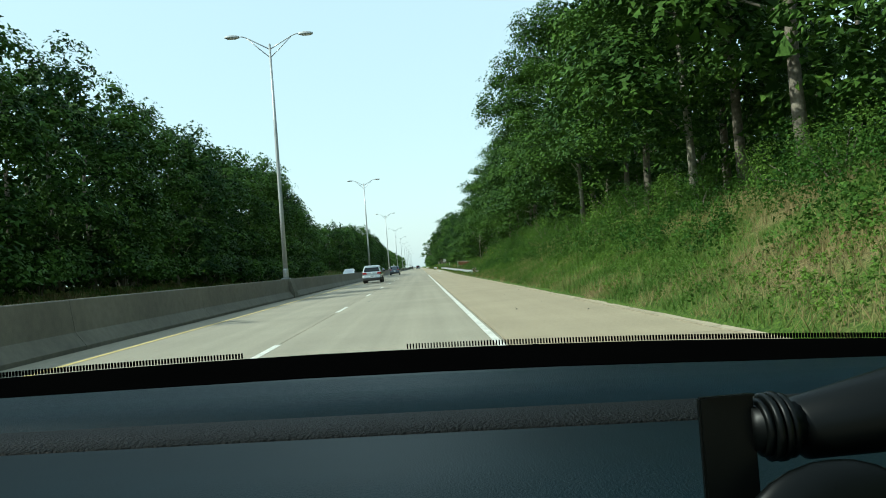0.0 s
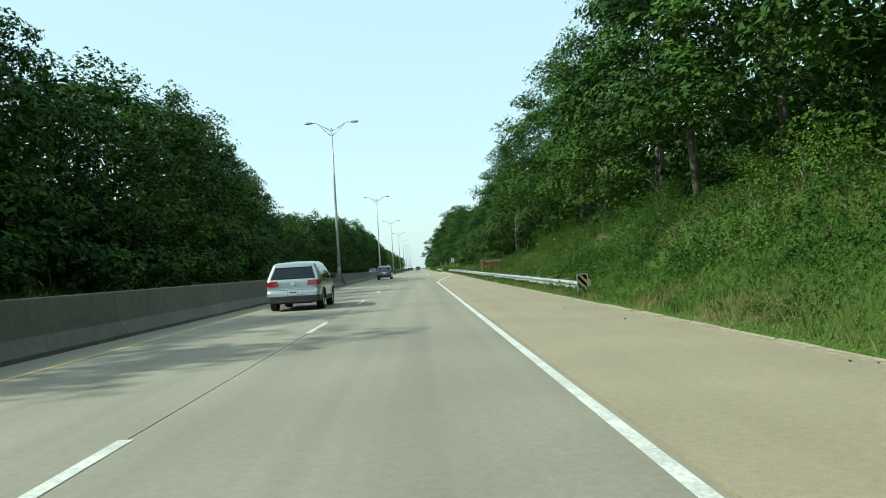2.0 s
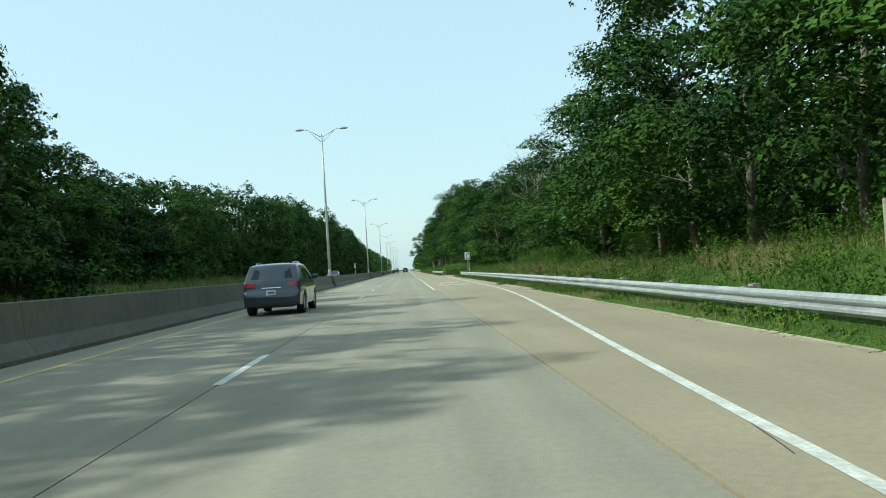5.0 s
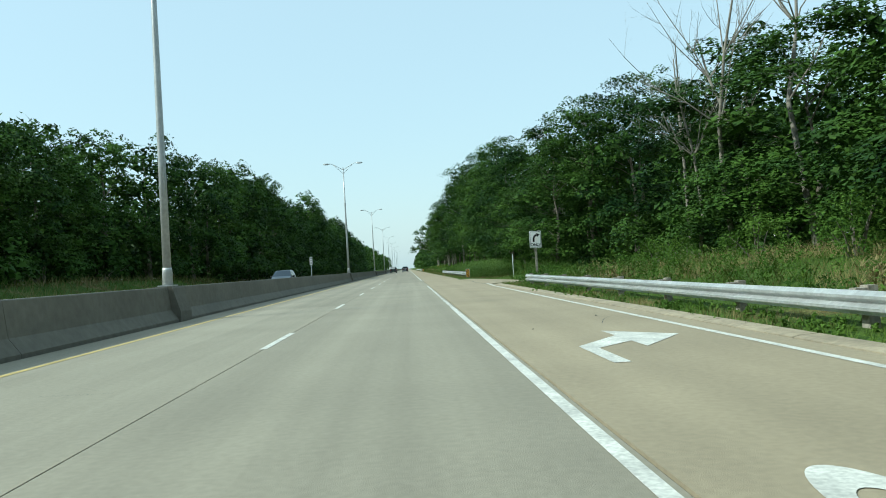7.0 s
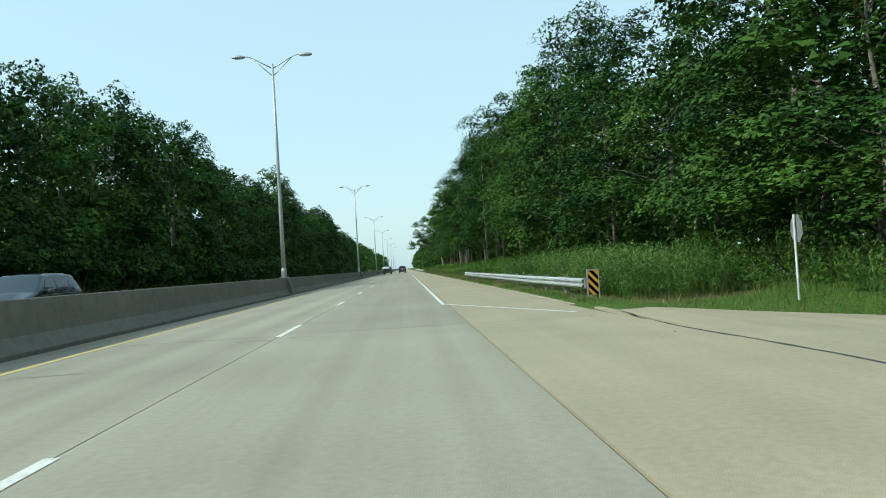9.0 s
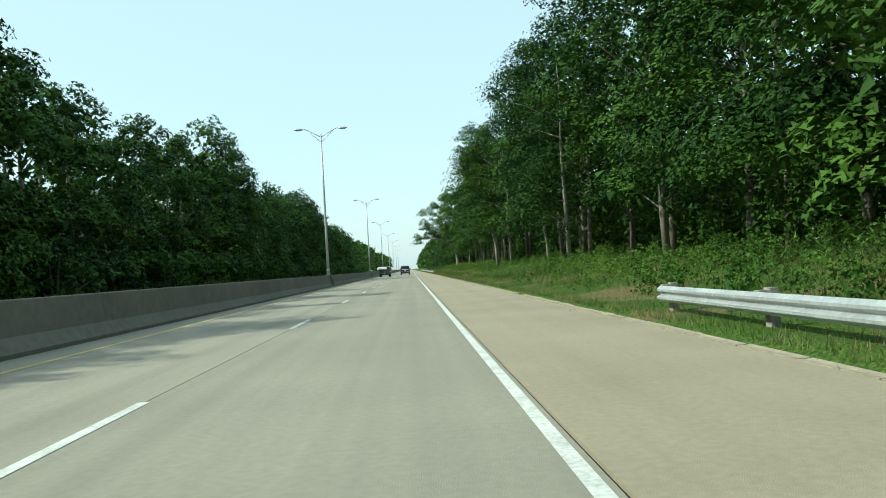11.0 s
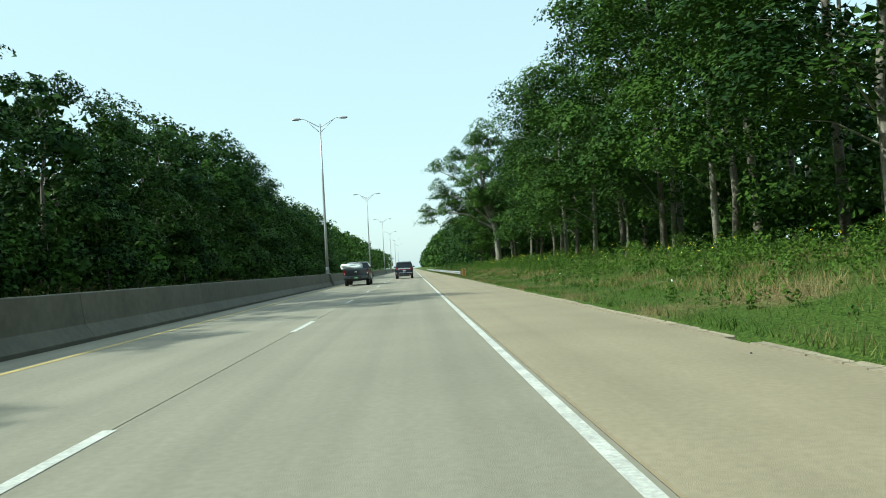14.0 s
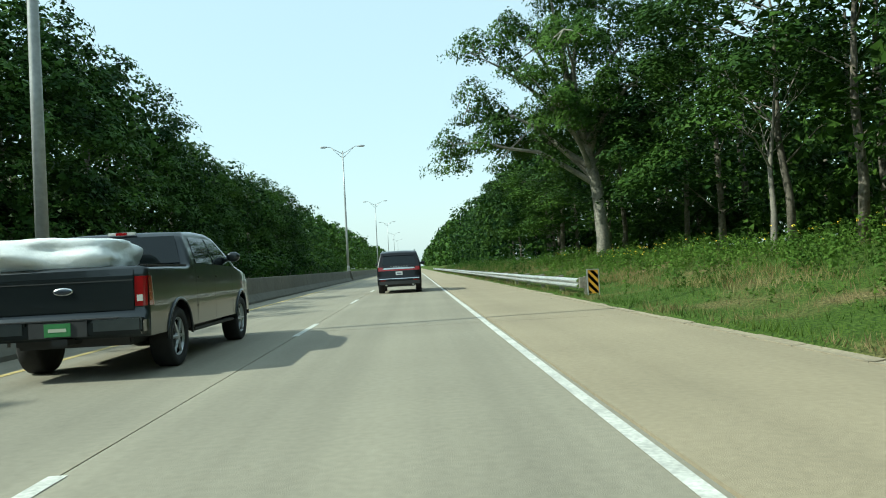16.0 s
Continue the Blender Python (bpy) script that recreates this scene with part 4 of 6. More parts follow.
def add_wheels(car, shape, radius, width, spokes):
    for y, zc in shape.axles:
        for s in (-1, 1):
            xo = s * (shape.hw(y, 0.75) - 0.02)
            xi = xo - s * width
            bm = bmesh.new()
            prof = [(xi, radius * 0.62), (xi, radius * 0.95), (xi + s * 0.03, radius), (xo - s * 0.03, radius), (xo, radius * 0.94), (xo - s * 0.005, radius * 0.7), (xo - s * 0.03, radius * 0.64)]
            rings = [[bm.verts.new((x, y + r * math.cos(k * math.tau / 28), radius + r * math.sin(k * math.tau / 28))) for k in range(28)] for x, r in prof]
            for a, b in zip(rings, rings[1:]):
                for k in range(28):
                    bm.faces.new((a[k], a[(k + 1) % 28], b[(k + 1) % 28], b[k]))
            bm.faces.new(rings[0])
            bmesh.ops.recalc_face_normals(bm, faces=bm.faces)
            wheel = part("wheel", bm, TYRE, car, "black rubber tyre", smooth=True)
            bm = bmesh.new()
            xr = xo - s * 0.02
            add_tube(bm, [(xr - s * 0.02, y, radius), (xr + s * 0.004, y, radius)], [radius * 0.2, radius * 0.16], 12)
            for k in range(spokes):
                a = k * math.tau / spokes
                c, sn = math.cos(a), math.sin(a)
                add_tube(bm, [(xr - s * 0.012, y + 0.12 * radius * c, radius + 0.12 * radius * sn), (xr - s * 0.022, y + 0.64 * radius * c, radius + 0.64 * radius * sn)], [0.03, 0.022], 5)
            n = 28
            ra = [[bm.verts.new((xr - s * dx, y + r * math.cos(k * math.tau / n), radius + r * math.sin(k * math.tau / n))) for k in range(n)] for dx, r in ((0.005, radius * 0.66), (0.0, radius * 0.63), (0.03, radius * 0.58))]
            for p, q in zip(ra, ra[1:]):
                for k in range(n):
                    bm.faces.new((p[k], p[(k + 1) % n], q[(k + 1) % n], q[k]))
            bmesh.ops.recalc_face_normals(bm, faces=bm.faces)
            part("rim", bm, ALLOY, wheel, "spoked alloy rim")
            part("brake_disc", tube([(xr - s * 0.09, y, radius), (xr - s * 0.1, y, radius)], [radius * 0.6, radius * 0.6], 16), PLASTIC, wheel)


def add_mirrors(car, shape, y, z, material):
    for s in (-1, 1):
        x = shape.hw(y, z)
        bm = bmesh.new()
        made = bmesh.ops.create_uvsphere(bm, u_segments=12, v_segments=8, radius=1.0)["verts"]
        for v in made:
            v.co = (s * (x + 0.13) + v.co.x * 0.12, y + max(v.co.y, -0.55) * 0.09, z + 0.05 + v.co.z * 0.09)
        add_tube(bm, [(s * (x - 0.02), y, z), (s * (x + 0.08), y, z + 0.02)], [0.03, 0.03], 6)
        part("wing_mirror", bm, material, car, smooth=True)


def add_handles(car, shape, ys, z, material):
    for s in (-1, 1):
        for y in ys:
            x = shape.hw(y, z)
            part("door_handle", box(s * x - 0.02, s * x + 0.02, y, y + 0.2, z - 0.017, z + 0.017, 0.008), material, car)


def add_plate(car, x0, z0, y, w=0.31, h=0.16, material=None, bar=None):
    p = part("licence_plate", box(x0 - w / 2, x0 + w / 2, y - 0.012, y, z0, z0 + h, 0.003), material or PLATE, car)
    part("plate_text_bar", box(x0 - w * 0.34, x0 + w * 0.34, y - 0.0145, y - 0.0125, z0 + h * 0.36, z0 + h * 0.62), bar or PLATEBAR, p)


def seam(car, shape, y, z0, z1):
    for s in (-1, 1):
        bm = shape.side_patch(s, [(y, z0), (y + 0.012, z0), (y + 0.012, z1), (y, z1)], 0.002, 6)
        part("door_seam", bm, PLASTIC, car)


def underbody(car, shape, z0=0.24):
    w = shape.w
    part("underbody", box(-w + 0.3, w - 0.3, 0.25, shape.len - 0.25, z0, shape.belt - 0.25, 0.04), PLASTIC, car)


def make_silver_suv(paint, label):
    sh = Shape([(0, 0.34), (0.0, 0.5), (0.02, 0.64), (0.07, 0.72), (0.09, 1.02), (0.13, 1.08), (0.40, 1.5), (0.44, 1.6), (0.6, 1.645), (1.0, 1.67), (1.9, 1.68), (2.5, 1.64), (3.3, 1.13), (3.6, 1.05), (4.15, 0.93), (4.36, 0.75), (4.43, 0.5), (4.43, 0.3)], 1.81, 1.04, 0.24, 0.3, [(0.93, 0.34), (3.53, 0.34)], 0.41)
    car = empty("suv", 0, 0, 0)
    part("body", sh.body(), paint, car, smooth=True)
    underbody(car, sh)
    add_wheels(car, sh, 0.345, 0.23, 10)
    part("rear_window", sh.rear_patch(-0.74, 0.74, 1.09, -0.6, 0.6, 1.52), GLASS, car, "tinted rear window", smooth=True)
    part("wiper", tube([(0.05, sh.rear_y(1.13) - 0.05, 1.13), (-0.4, sh.rear_y(1.17) - 0.05, 1.17)], [0.012, 0.008], 6), PLASTIC, car)
    part("roof_spoiler", sh.rear_patch(-0.58, 0.58, 1.5, -0.58, 0.58, 1.59, 0.03), paint, car)
    part("bumper", sh.rear_patch(-0.858, 0.858, 0.342, -0.87, 0.87, 0.52, 0.026, 36), PLASTIC, car, "dark plastic bumper", smooth=True)
    part("bumper_lip", tube([(-0.83, 0.1, 0.335), (-0.76, 0.02, 0.335), (-0.4, -0.015, 0.335), (0.4, -0.015, 0.335), (0.76, 0.02, 0.335), (0.83, 0.1, 0.335)], [0.045] * 6, 8), PLASTIC, car, smooth=True)
    for s in (-1, 1):
        part("tail_lamp", sh.rear_patch(s * 0.46, s * 0.85, 0.86, s * 0.5, s * 0.83, 1.04, 0.014), RED, car, "red tail lamp")
        part("corner_trim", sh.side_patch(s, [(0.058, 0.3), (0.53, 0.3), (0.53, 0.52), (0.058, 0.52)], 0.014), PLASTIC, car)
        part("wheel_arch_trim", tube([(s * (sh.hw(0.93 + 0.42 * math.cos(a), 0.34 + 0.42 * math.sin(a)) + 0.002), 0.93 + 0.42 * math.cos(a), 0.34 + 0.42 * math.sin(a)) for a in [math.pi * k / 12 for k in range(13)]], [0.02] * 13, 6), PLASTIC, car, smooth=True)
        part("wheel_arch_trim", tube([(s * (sh.hw(3.53 + 0.42 * math.cos(a), 0.34 + 0.42 * math.sin(a)) + 0.002), 3.53 + 0.42 * math.cos(a), 0.34 + 0.42 * math.sin(a)) for a in [math.pi * k / 12 for k in range(13)]], [0.02] * 13, 6), PLASTIC, car, smooth=True)
        part("tail_lamp", sh.side_patch(s, [(0.09, 0.87), (0.36, 0.92), (0.4, 1.02), (0.13, 1.04)], 0.01), RED, car, "red tail lamp")
        part("side_window", sh.side_patch(s, [(0.72, 1.12), (1.02, 1.08), (1.02, 1.47), (0.86, 1.45)], 0.006), GLASS, car, "tinted quarter window", smooth=True)
        part("side_window", sh.side_patch(s, [(1.08, 1.07), (1.88, 1.06), (1.88, 1.52), (1.08, 1.48)], 0.006), GLASS, car, "tinted side window", smooth=True)
        part("side_window", sh.side_patch(s, [(1.94, 1.06), (2.95, 1.05), (2.45, 1.5), (1.94, 1.52)], 0.006), GLASS, car, "tinted side window", smooth=True)
        part("window_trim", sh.side_patch(s, [(0.7, 1.045), (3.0, 1.02), (3.0, 1.045), (0.7, 1.075)], 0.006), CHROME, car)
        part("roof_rail", tube([(s * 0.58, 0.75, 1.635), (s * 0.6, 0.95, 1.668), (s * 0.61, 2.1, 1.672), (s * 0.6, 2.4, 1.64)], [0.012, 0.014, 0.014, 0.012], 6), CHROME, car)
        part("sill_trim", sh.side_patch(s, [(1.34, 0.3), (3.12, 0.3), (3.12, 0.47), (1.34, 0.47)], 0.008), PLASTIC, car)
        part("head_lamp", sh.side_patch(s, [(3.95, 0.72), (4.25, 0.72), (4.2, 0.86), (4.0, 0.9)], 0.006), LENS, car)
    part("tailgate_seam", sh.rear_patch(-0.66, 0.66, 0.715, -0.66, 0.66, 0.73, 0.006), PLASTIC, car)
    bm = bmesh.new()
    add_tube(bm, [(0, sh.rear_y(0.95) - 0.06, 0.95), (0, sh.rear_y(0.95) - 0.03, 0.95)], [0.075, 0.075], 18)
    part("round_badge", bm, PLATE, car, "pale round badge")
    for s in (-1, 1):
        part("plate_recess", box(s * 0.24 - 0.045, s * 0.24 + 0.045, -0.035, -0.02, 0.56, 0.71, 0.004), PLATE, car)
    add_plate(car, 0.0, 0.56, -0.032)
    seam(car, sh, 1.05, 0.4, 1.06), seam(car, sh, 1.92, 0.4, 1.05), seam(car, sh, 2.95, 0.45, 1.02)
    add_handles(car, sh, (1.15, 2.02), 0.92, paint)
    add_mirrors(car, sh, 2.78, 1.07, PLASTIC)
    return tagged(car, label, "car")


silver_car = make_silver_suv(SILVER, "silver compact SUV with a dark lower bumper on the inner lane")
silver_car.matrix_basis = pose(-5.55, 68.4, 0.0, 0, 0, 0) @ Matrix.Diagonal((1, 1, 0.96, 1))


def make_black_suv():
    sh = Shape([(0, 0.4), (0.0, 0.66), (0.04, 0.74), (0.09, 1.2), (0.13, 1.27), (0.34, 1.72), (0.4, 1.82), (0.6, 1.89), (1.2, 1.93), (2.0, 1.94), (3.0, 1.9), (3.9, 1.32), (4.3, 1.25), (5.05, 1.12), (5.27, 0.9), (5.33, 0.55), (5.33, 0.35)], 2.03, 1.24, 0.2, 0.36, [(1.1, 0.4), (4.2, 0.4)], 0.47, tail=0.985)
    car = empty("suv", 0, 0, 0)
    part("body", sh.body(), BLACKCAR, car, "glossy black bodywork", smooth=True)
    underbody(car, sh, 0.3)
    add_wheels(car, sh, 0.4, 0.27, 8)
    part("rear_window", sh.rear_patch(-0.76, 0.76, 1.3, -0.68, 0.68, 1.7), GLASS, car, "tinted rear window", smooth=True)
    part("roof_spoiler", sh.rear_patch(-0.74, 0.74, 1.72, -0.74, 0.74, 1.81, 0.04), BLACKCAR, car)
    part("light_bar", sh.rear_patch(-0.93, 0.93, 1.03, -0.93, 0.93, 1.1, 0.014), RED, car, "full-width red light bar")
    part("chrome_band", sh.rear_patch(-0.72, 0.72, 1.105, -0.68, 0.68, 1.17, 0.014), CHROME, car, "bright trim band across the tailgate")
    for s in (-1, 1):
        part("tail_lamp", sh.rear_patch(s * 0.72, s * 0.94, 1.1, s * 0.74, s * 0.93, 1.2, 0.014), RED, car, "red tail lamp")
        part("tail_lamp", sh.side_patch(s, [(0.12, 1.03), (0.4, 1.05), (0.38, 1.18), (0.16, 1.2)], 0.01), RED, car, "red tail lamp")
        for a, b in ((0.75, 1.55), (1.65, 2.5)):
            part("side_window", sh.side_patch(s, [(a, 1.29), (b, 1.29), (b, 1.74), (a, 1.74)], 0.006), GLASS, car, "tinted side window", smooth=True)
        part("side_window", sh.side_patch(s, [(2.58, 1.29), (3.6, 1.28), (3.05, 1.7), (2.58, 1.74)], 0.006), GLASS, car, "tinted side window", smooth=True)
        part("reflector", sh.rear_patch(s * 0.62, s * 0.86, 0.58, s * 0.62, s * 0.86, 0.61, 0.012), RED, car)
        part("roof_rail", tube([(s * 0.7, 0.8, 1.9), (s * 0.74, 1.0, 1.97), (s * 0.76, 2.9, 1.96), (s * 0.74, 3.1, 1.88)], [0.015, 0.02, 0.02, 0.015], 6), CHROME, car)
        part("exhaust_tip", tube([(s * 0.6, 0.02, 0.42), (s * 0.6, 0.3, 0.42)], [0.06, 0.06], 10), CHROME, car)
    part("bumper_trim", sh.rear_patch(-0.9, 0.9, 0.66, -0.9, 0.9, 0.685, 0.014), CHROME, car)
    part("bumper", sh.rear_patch(-0.9, 0.9, 0.41, -0.92, 0.92, 0.56, 0.012), PLASTIC, car, "dark lower bumper")
    bm = bmesh.new()
    for k in range(7):
        add_box(bm, -0.36 + k * 0.12 - 0.03, -0.36 + k * 0.12 + 0.03, sh.rear_y(1.22) - 0.05, sh.rear_y(1.22) - 0.03, 1.205, 1.235)
    part("badge_bar", bm, CHROME, car)
    add_plate(car, 0.0, 0.83, sh.rear_y(0.9) - 0.03)
    add_mirrors(car, sh, 3.35, 1.3, BLACKCAR)
    return tagged(car, "large black SUV with a red light bar across the tailgate", "car")


suv = make_black_suv()
suv.matrix_basis = pose(-2.1, 410.8, 0.0, 0, 0, 0)


def make_crossover():
    sh = Shape([(0, 0.36), (0.0, 0.6), (0.03, 0.7), (0.1, 0.78), (0.14, 1.05), (0.2, 1.12), (0.52, 1.5), (0.6, 1.57), (0.85, 1.61), (1.6, 1.64), (2.3, 1.6), (3.2, 1.12), (3.5, 1.03), (4.1, 0.9), (4.36, 0.72), (4.44, 0.5), (4.44, 0.3)], 1.855, 1.06, 0.22, 0.3, [(0.9, 0.35), (3.54, 0.35)], 0.42)
    car = empty("crossover", 0, 0, 0)
    part("body", sh.body(), SLATE, car, "dark slate bodywork", smooth=True)
    underbody(car, sh)
    add_wheels(car, sh, 0.355, 0.23, 10)
    part("rear_window", sh.rear_patch(-0.66, 0.66, 1.15, -0.55, 0.55, 1.48), GLASS, car, "tinted rear window", smooth=True)
    for s in (-1, 1):
        part("tail_lamp", sh.rear_patch(s * 0.5, s * 0.84, 0.92, s * 0.56, s * 0.82, 1.06, 0.012), RED, car, "red tail lamp")
        part("side_window", sh.side_patch(s, [(0.95, 1.1), (1.8, 1.09), (1.8, 1.46), (1.1, 1.42)], 0.006), GLASS, car, "tinted side window", smooth=True)
        part("side_window", sh.side_patch(s, [(1.87, 1.09), (2.85, 1.08), (2.3, 1.45), (1.87, 1.47)], 0.006), GLASS, car, "tinted side window", smooth=True)
        part("roof_rail", tube([(s * 0.55, 0.9, 1.6), (s * 0.6, 1.0, 1.66), (s * 0.62, 2.0, 1.66), (s * 0.6, 2.2, 1.6)], [0.014, 0.018, 0.018, 0.014], 6), CHROME, car)
    part("bumper", sh.rear_patch(-0.84, 0.84, 0.37, -0.86, 0.86, 0.56, 0.012), PLASTIC, car, "dark lower bumper")
    part("tailgate_trim", sh.rear_patch(-0.3, 0.3, 0.86, -0.3, 0.3, 0.885, 0.014), CHROME, car)
    add_plate(car, 0.0, 0.64, -0.02)
    add_mirrors(car, sh, 2.75, 1.1, SLATE)
    return tagged(car, "dark slate crossover with red tail lamps on the inner lane", "car")


xo = make_crossover()
xo.matrix_basis = pose(-5.7, 134.6, 0.0, 0, 0, 0)
# traffic beyond the median
PALE = mat("pale_car_paint", (0.5, 0.52, 0.52), 0.32, 0.4, vary=0.03, coat=0.8)
van = make_silver_suv(PALE, "pale silver car beyond the median barrier")
van.matrix_basis = pose(-12.6, 123.5, 0.0, 0, 0, 180)
NAVY = mat("dark_blue_car_paint", (0.014, 0.026, 0.04), 0.3, 0.1, vary=0.05, coat=0.3)
car2 = make_silver_suv(NAVY, "dark blue car on the far carriageway")
car2.matrix_basis = pose(-12.8, 229.0, 0.0, 0, 0, 180)


BUMPER = mat("bumper_metal", (0.1, 0.115, 0.12), 0.3, 0.8, vary=0.06)


def make_pickup():
    sh = Shape([(0, 0.55), (0.0, 0.78), (0.05, 0.82), (0.06, 1.36), (0.1, 1.4), (1.7, 1.4), (1.78, 1.42), (1.9, 1.84), (2.02, 1.92), (2.6, 1.95), (3.2, 1.94), (3.6, 1.88), (4.4, 1.42), (4.7, 1.36), (5.6, 1.26), (5.82, 1.08), (5.89, 0.7), (5.89, 0.45)], 2.03, 1.4, 0.2, 0.52, [(1.2, 0.42), (4.88, 0.42)], 0.5, corner=0.06, tail=0.985, crown=0.015)
    car = empty("pickup_truck", 0, 0, 0)
    part("body", sh.body(), GREYCAR, car, "dark grey painted bodywork", smooth=True)
    underbody(car, sh, 0.4)
    add_wheels(car, sh, 0.41, 0.28, 6)
    part("tailgate", sh.rear_patch(-0.83, 0.83, 0.86, -0.83, 0.83, 1.37, 0.02), GREYCAR, car, "plain grey tailgate")
    part("tailgate_step", sh.rear_patch(-0.83, 0.83, 1.22, -0.83, 0.83, 1.235, 0.024), PLASTIC, car)
    part("bumper", box(-0.98, 0.98, -0.14, 0.06, 0.56, 0.76, 0.03), GREYCAR, car, "grey rear bumper")
    part("plate_recess", box(-0.34, 0.34, -0.152, -0.141, 0.565, 0.752, 0.004), PLASTIC, car)
    for s in (-1, 1):
        part("bumper_cap", box(s * 0.68 - 0.29, s * 0.68 + 0.29, -0.155, -0.1, 0.6, 0.775, 0.02), BUMPER, car, "bright grey bumper half")
    part("bumper_step", box(-0.7, 0.7, -0.15, -0.02, 0.762, 0.78, 0.004), PLASTIC, car)
    bm = bmesh.new()
    made = bmesh.ops.create_uvsphere(bm, u_segments=20, v_segments=8, radius=1.0)["verts"]
    for v in made:
        v.co = (v.co.x * 0.12, 0.022 + v.co.y * 0.02, 1.12 + v.co.z * 0.05)
    badge = part("oval_badge", bm, CHROME, car, smooth=True)
    bm = bmesh.new()
    for v in bmesh.ops.create_uvsphere(bm, u_segments=20, v_segments=8, radius=1.0)["verts"]:
        v.co = (v.co.x * 0.104, 0.012 + v.co.y * 0.016, 1.12 + v.co.z * 0.037)
    part("badge_centre", bm, SLATE, badge, smooth=True)
    for s in (-1, 1):
        lamp_ = part("tail_lamp", sh.rear_patch(s * 0.84, s * 0.985, 0.9, s * 0.84, s * 0.985, 1.27, 0.012), RED, car, "red tail lamp")
        part("reverse_lens", box(s * 0.91 - 0.035, s * 0.91 + 0.035, 0.008, 0.025, 0.96, 1.04, 0.004), LENS, lamp_)
        part("tail_lamp", sh.side_patch(s, [(0.06, 0.9), (0.2, 0.9), (0.16, 1.27), (0.06, 1.27)], 0.008), RED, car, "red tail lamp")
        part("lamp_border", sh.side_patch(s, [(0.2, 0.9), (0.215, 0.9), (0.175, 1.27), (0.16, 1.27)], 0.01), CHROME, car)
        part("door_crease", sh.side_patch(s, [(2.04, 0.78), (4.2, 0.8), (4.2, 0.83), (2.04, 0.81)], 0.012), GREYCAR, car)
        part("side_window", sh.side_patch(s, [(2.08, 1.44), (2.98, 1.42), (2.98, 1.845), (2.2, 1.845)], 0.006), GLASS, car, "tinted side window", smooth=True)
        part("side_window", sh.side_patch(s, [(3.06, 1.42), (4.2, 1.38), (3.56, 1.83), (3.06, 1.845)], 0.006), GLASS, car, "tinted side window", smooth=True)
        part("wheel_lip", tube([(s * (sh.hw(1.2 + 0.52 * math.cos(a), 0.42 + 0.52 * math.sin(a)) + 0.004), 1.2 + 0.52 * math.cos(a), 0.42 + 0.52 * math.sin(a)) for a in [math.pi * k / 12 for k in range(13)]], [0.022] * 13, 6), GREYCAR, car, smooth=True)
        part("wheel_lip", tube([(s * (sh.hw(4.88 + 0.52 * math.cos(a), 0.42 + 0.52 * math.sin(a)) + 0.004), 4.88 + 0.52 * math.cos(a), 0.42 + 0.52 * math.sin(a)) for a in [math.pi * k / 12 for k in range(13)]], [0.022] * 13, 6), GREYCAR, car, smooth=True)
        part("side_step", box(s * 0.95 - 0.06, s * 0.95 + 0.06, 1.9, 4.2, 0.42, 0.47, 0.015), PLASTIC, car)
        part("bed_rail_cap", box(s * 0.93 - 0.05, s * 0.93 + 0.05, 0.1, 1.7, 1.395, 1.42, 0.01), PLASTIC, car)
    # rear window of the cab
    bm = bmesh.new()
    vv = [bm.verts.new(c) for c in ((-0.86, 1.77, 1.455), (0.86, 1.77, 1.455), (0.76, 1.862, 1.86), (-0.76, 1.862, 1.86))]
    bm.faces.new(vv)
    part("rear_window", bm, GLASS, car, "dark cab rear window")
    hi = part("high_brake_lamp", box(-0.2, 0.2, 1.9, 1.96, 1.9, 1.945, 0.01), LENS, car)
    part("red_lens", box(-0.08, 0.08, 1.885, 1.9, 1.9, 1.94, 0.004), RED, hi)
    add_plate(car, 0.0, 0.58, -0.153, 0.31, 0.16, mat("green_plate", (0.05, 0.2, 0.06), 0.5, vary=0.08), mat("plate_cream", (0.5, 0.53, 0.42), 0.5, vary=0.05))
    part("tow_hitch", box(-0.1, 0.1, -0.12, 0.3, 0.46, 0.55, 0.01), PLASTIC, car)
    part("spare_wheel", tube([(0, 0.75, 0.5), (0, 0.75, 0.72)], [0.36, 0.36], 18), TYRE, car)
    seam(car, sh, 2.02, 0.55, 1.42), seam(car, sh, 3.02, 0.55, 1.42), seam(car, sh, 4.15, 0.55, 1.36)
    add_handles(car, sh, (2.1, 3.1), 1.22, GREYCAR)
    add_mirrors(car, sh, 3.95, 1.5, GREYCAR)
    return tagged(car, "dark grey crew-cab pickup truck on the inner lane", "pickup truck")


truck = make_pickup()
truck.matrix_basis = pose(-5.64, 386.08, 0.0, 0, 0, 0) @ Matrix.Diagonal((1, 1, 0.97, 1))


def make_load():
    """A lumpy sheet-wrapped bundle in the truck's bed."""
    bm = bmesh.new()
    made = bmesh.ops.create_icosphere(bm, subdivisions=4, radius=1.0)["verts"]
    for v in made:
        d = v.co.normalized()
        k = 1 / max(abs(d.x), abs(d.y), abs(d.z)) ** 0.65
        lump = 1 + 0.16 * noise.noise(d * 1.6) + 0.03 * noise.noise(d * 5)
        v.co = (d.x * k * 0.9 * lump, d.y * k * 0.78 * lump, max(d.z, -0.6) * k * 0.25 * lump)
    m = mat("white_plastic_sheet", (0.86, 0.88, 0.86), 0.4, vary=0.08, scale=6, bump=0.5, bump_scale=9)
    ob = part("wrapped_load", bm, m, smooth=True)
    ob.matrix_basis = pose(-5.98, 386.08 + 0.86, 1.375 + 0.145, 0, 2, 4)
    return tagged(ob, "lumpy white sheet-wrapped load on the pickup's bed", "wrapped load")


make_load()


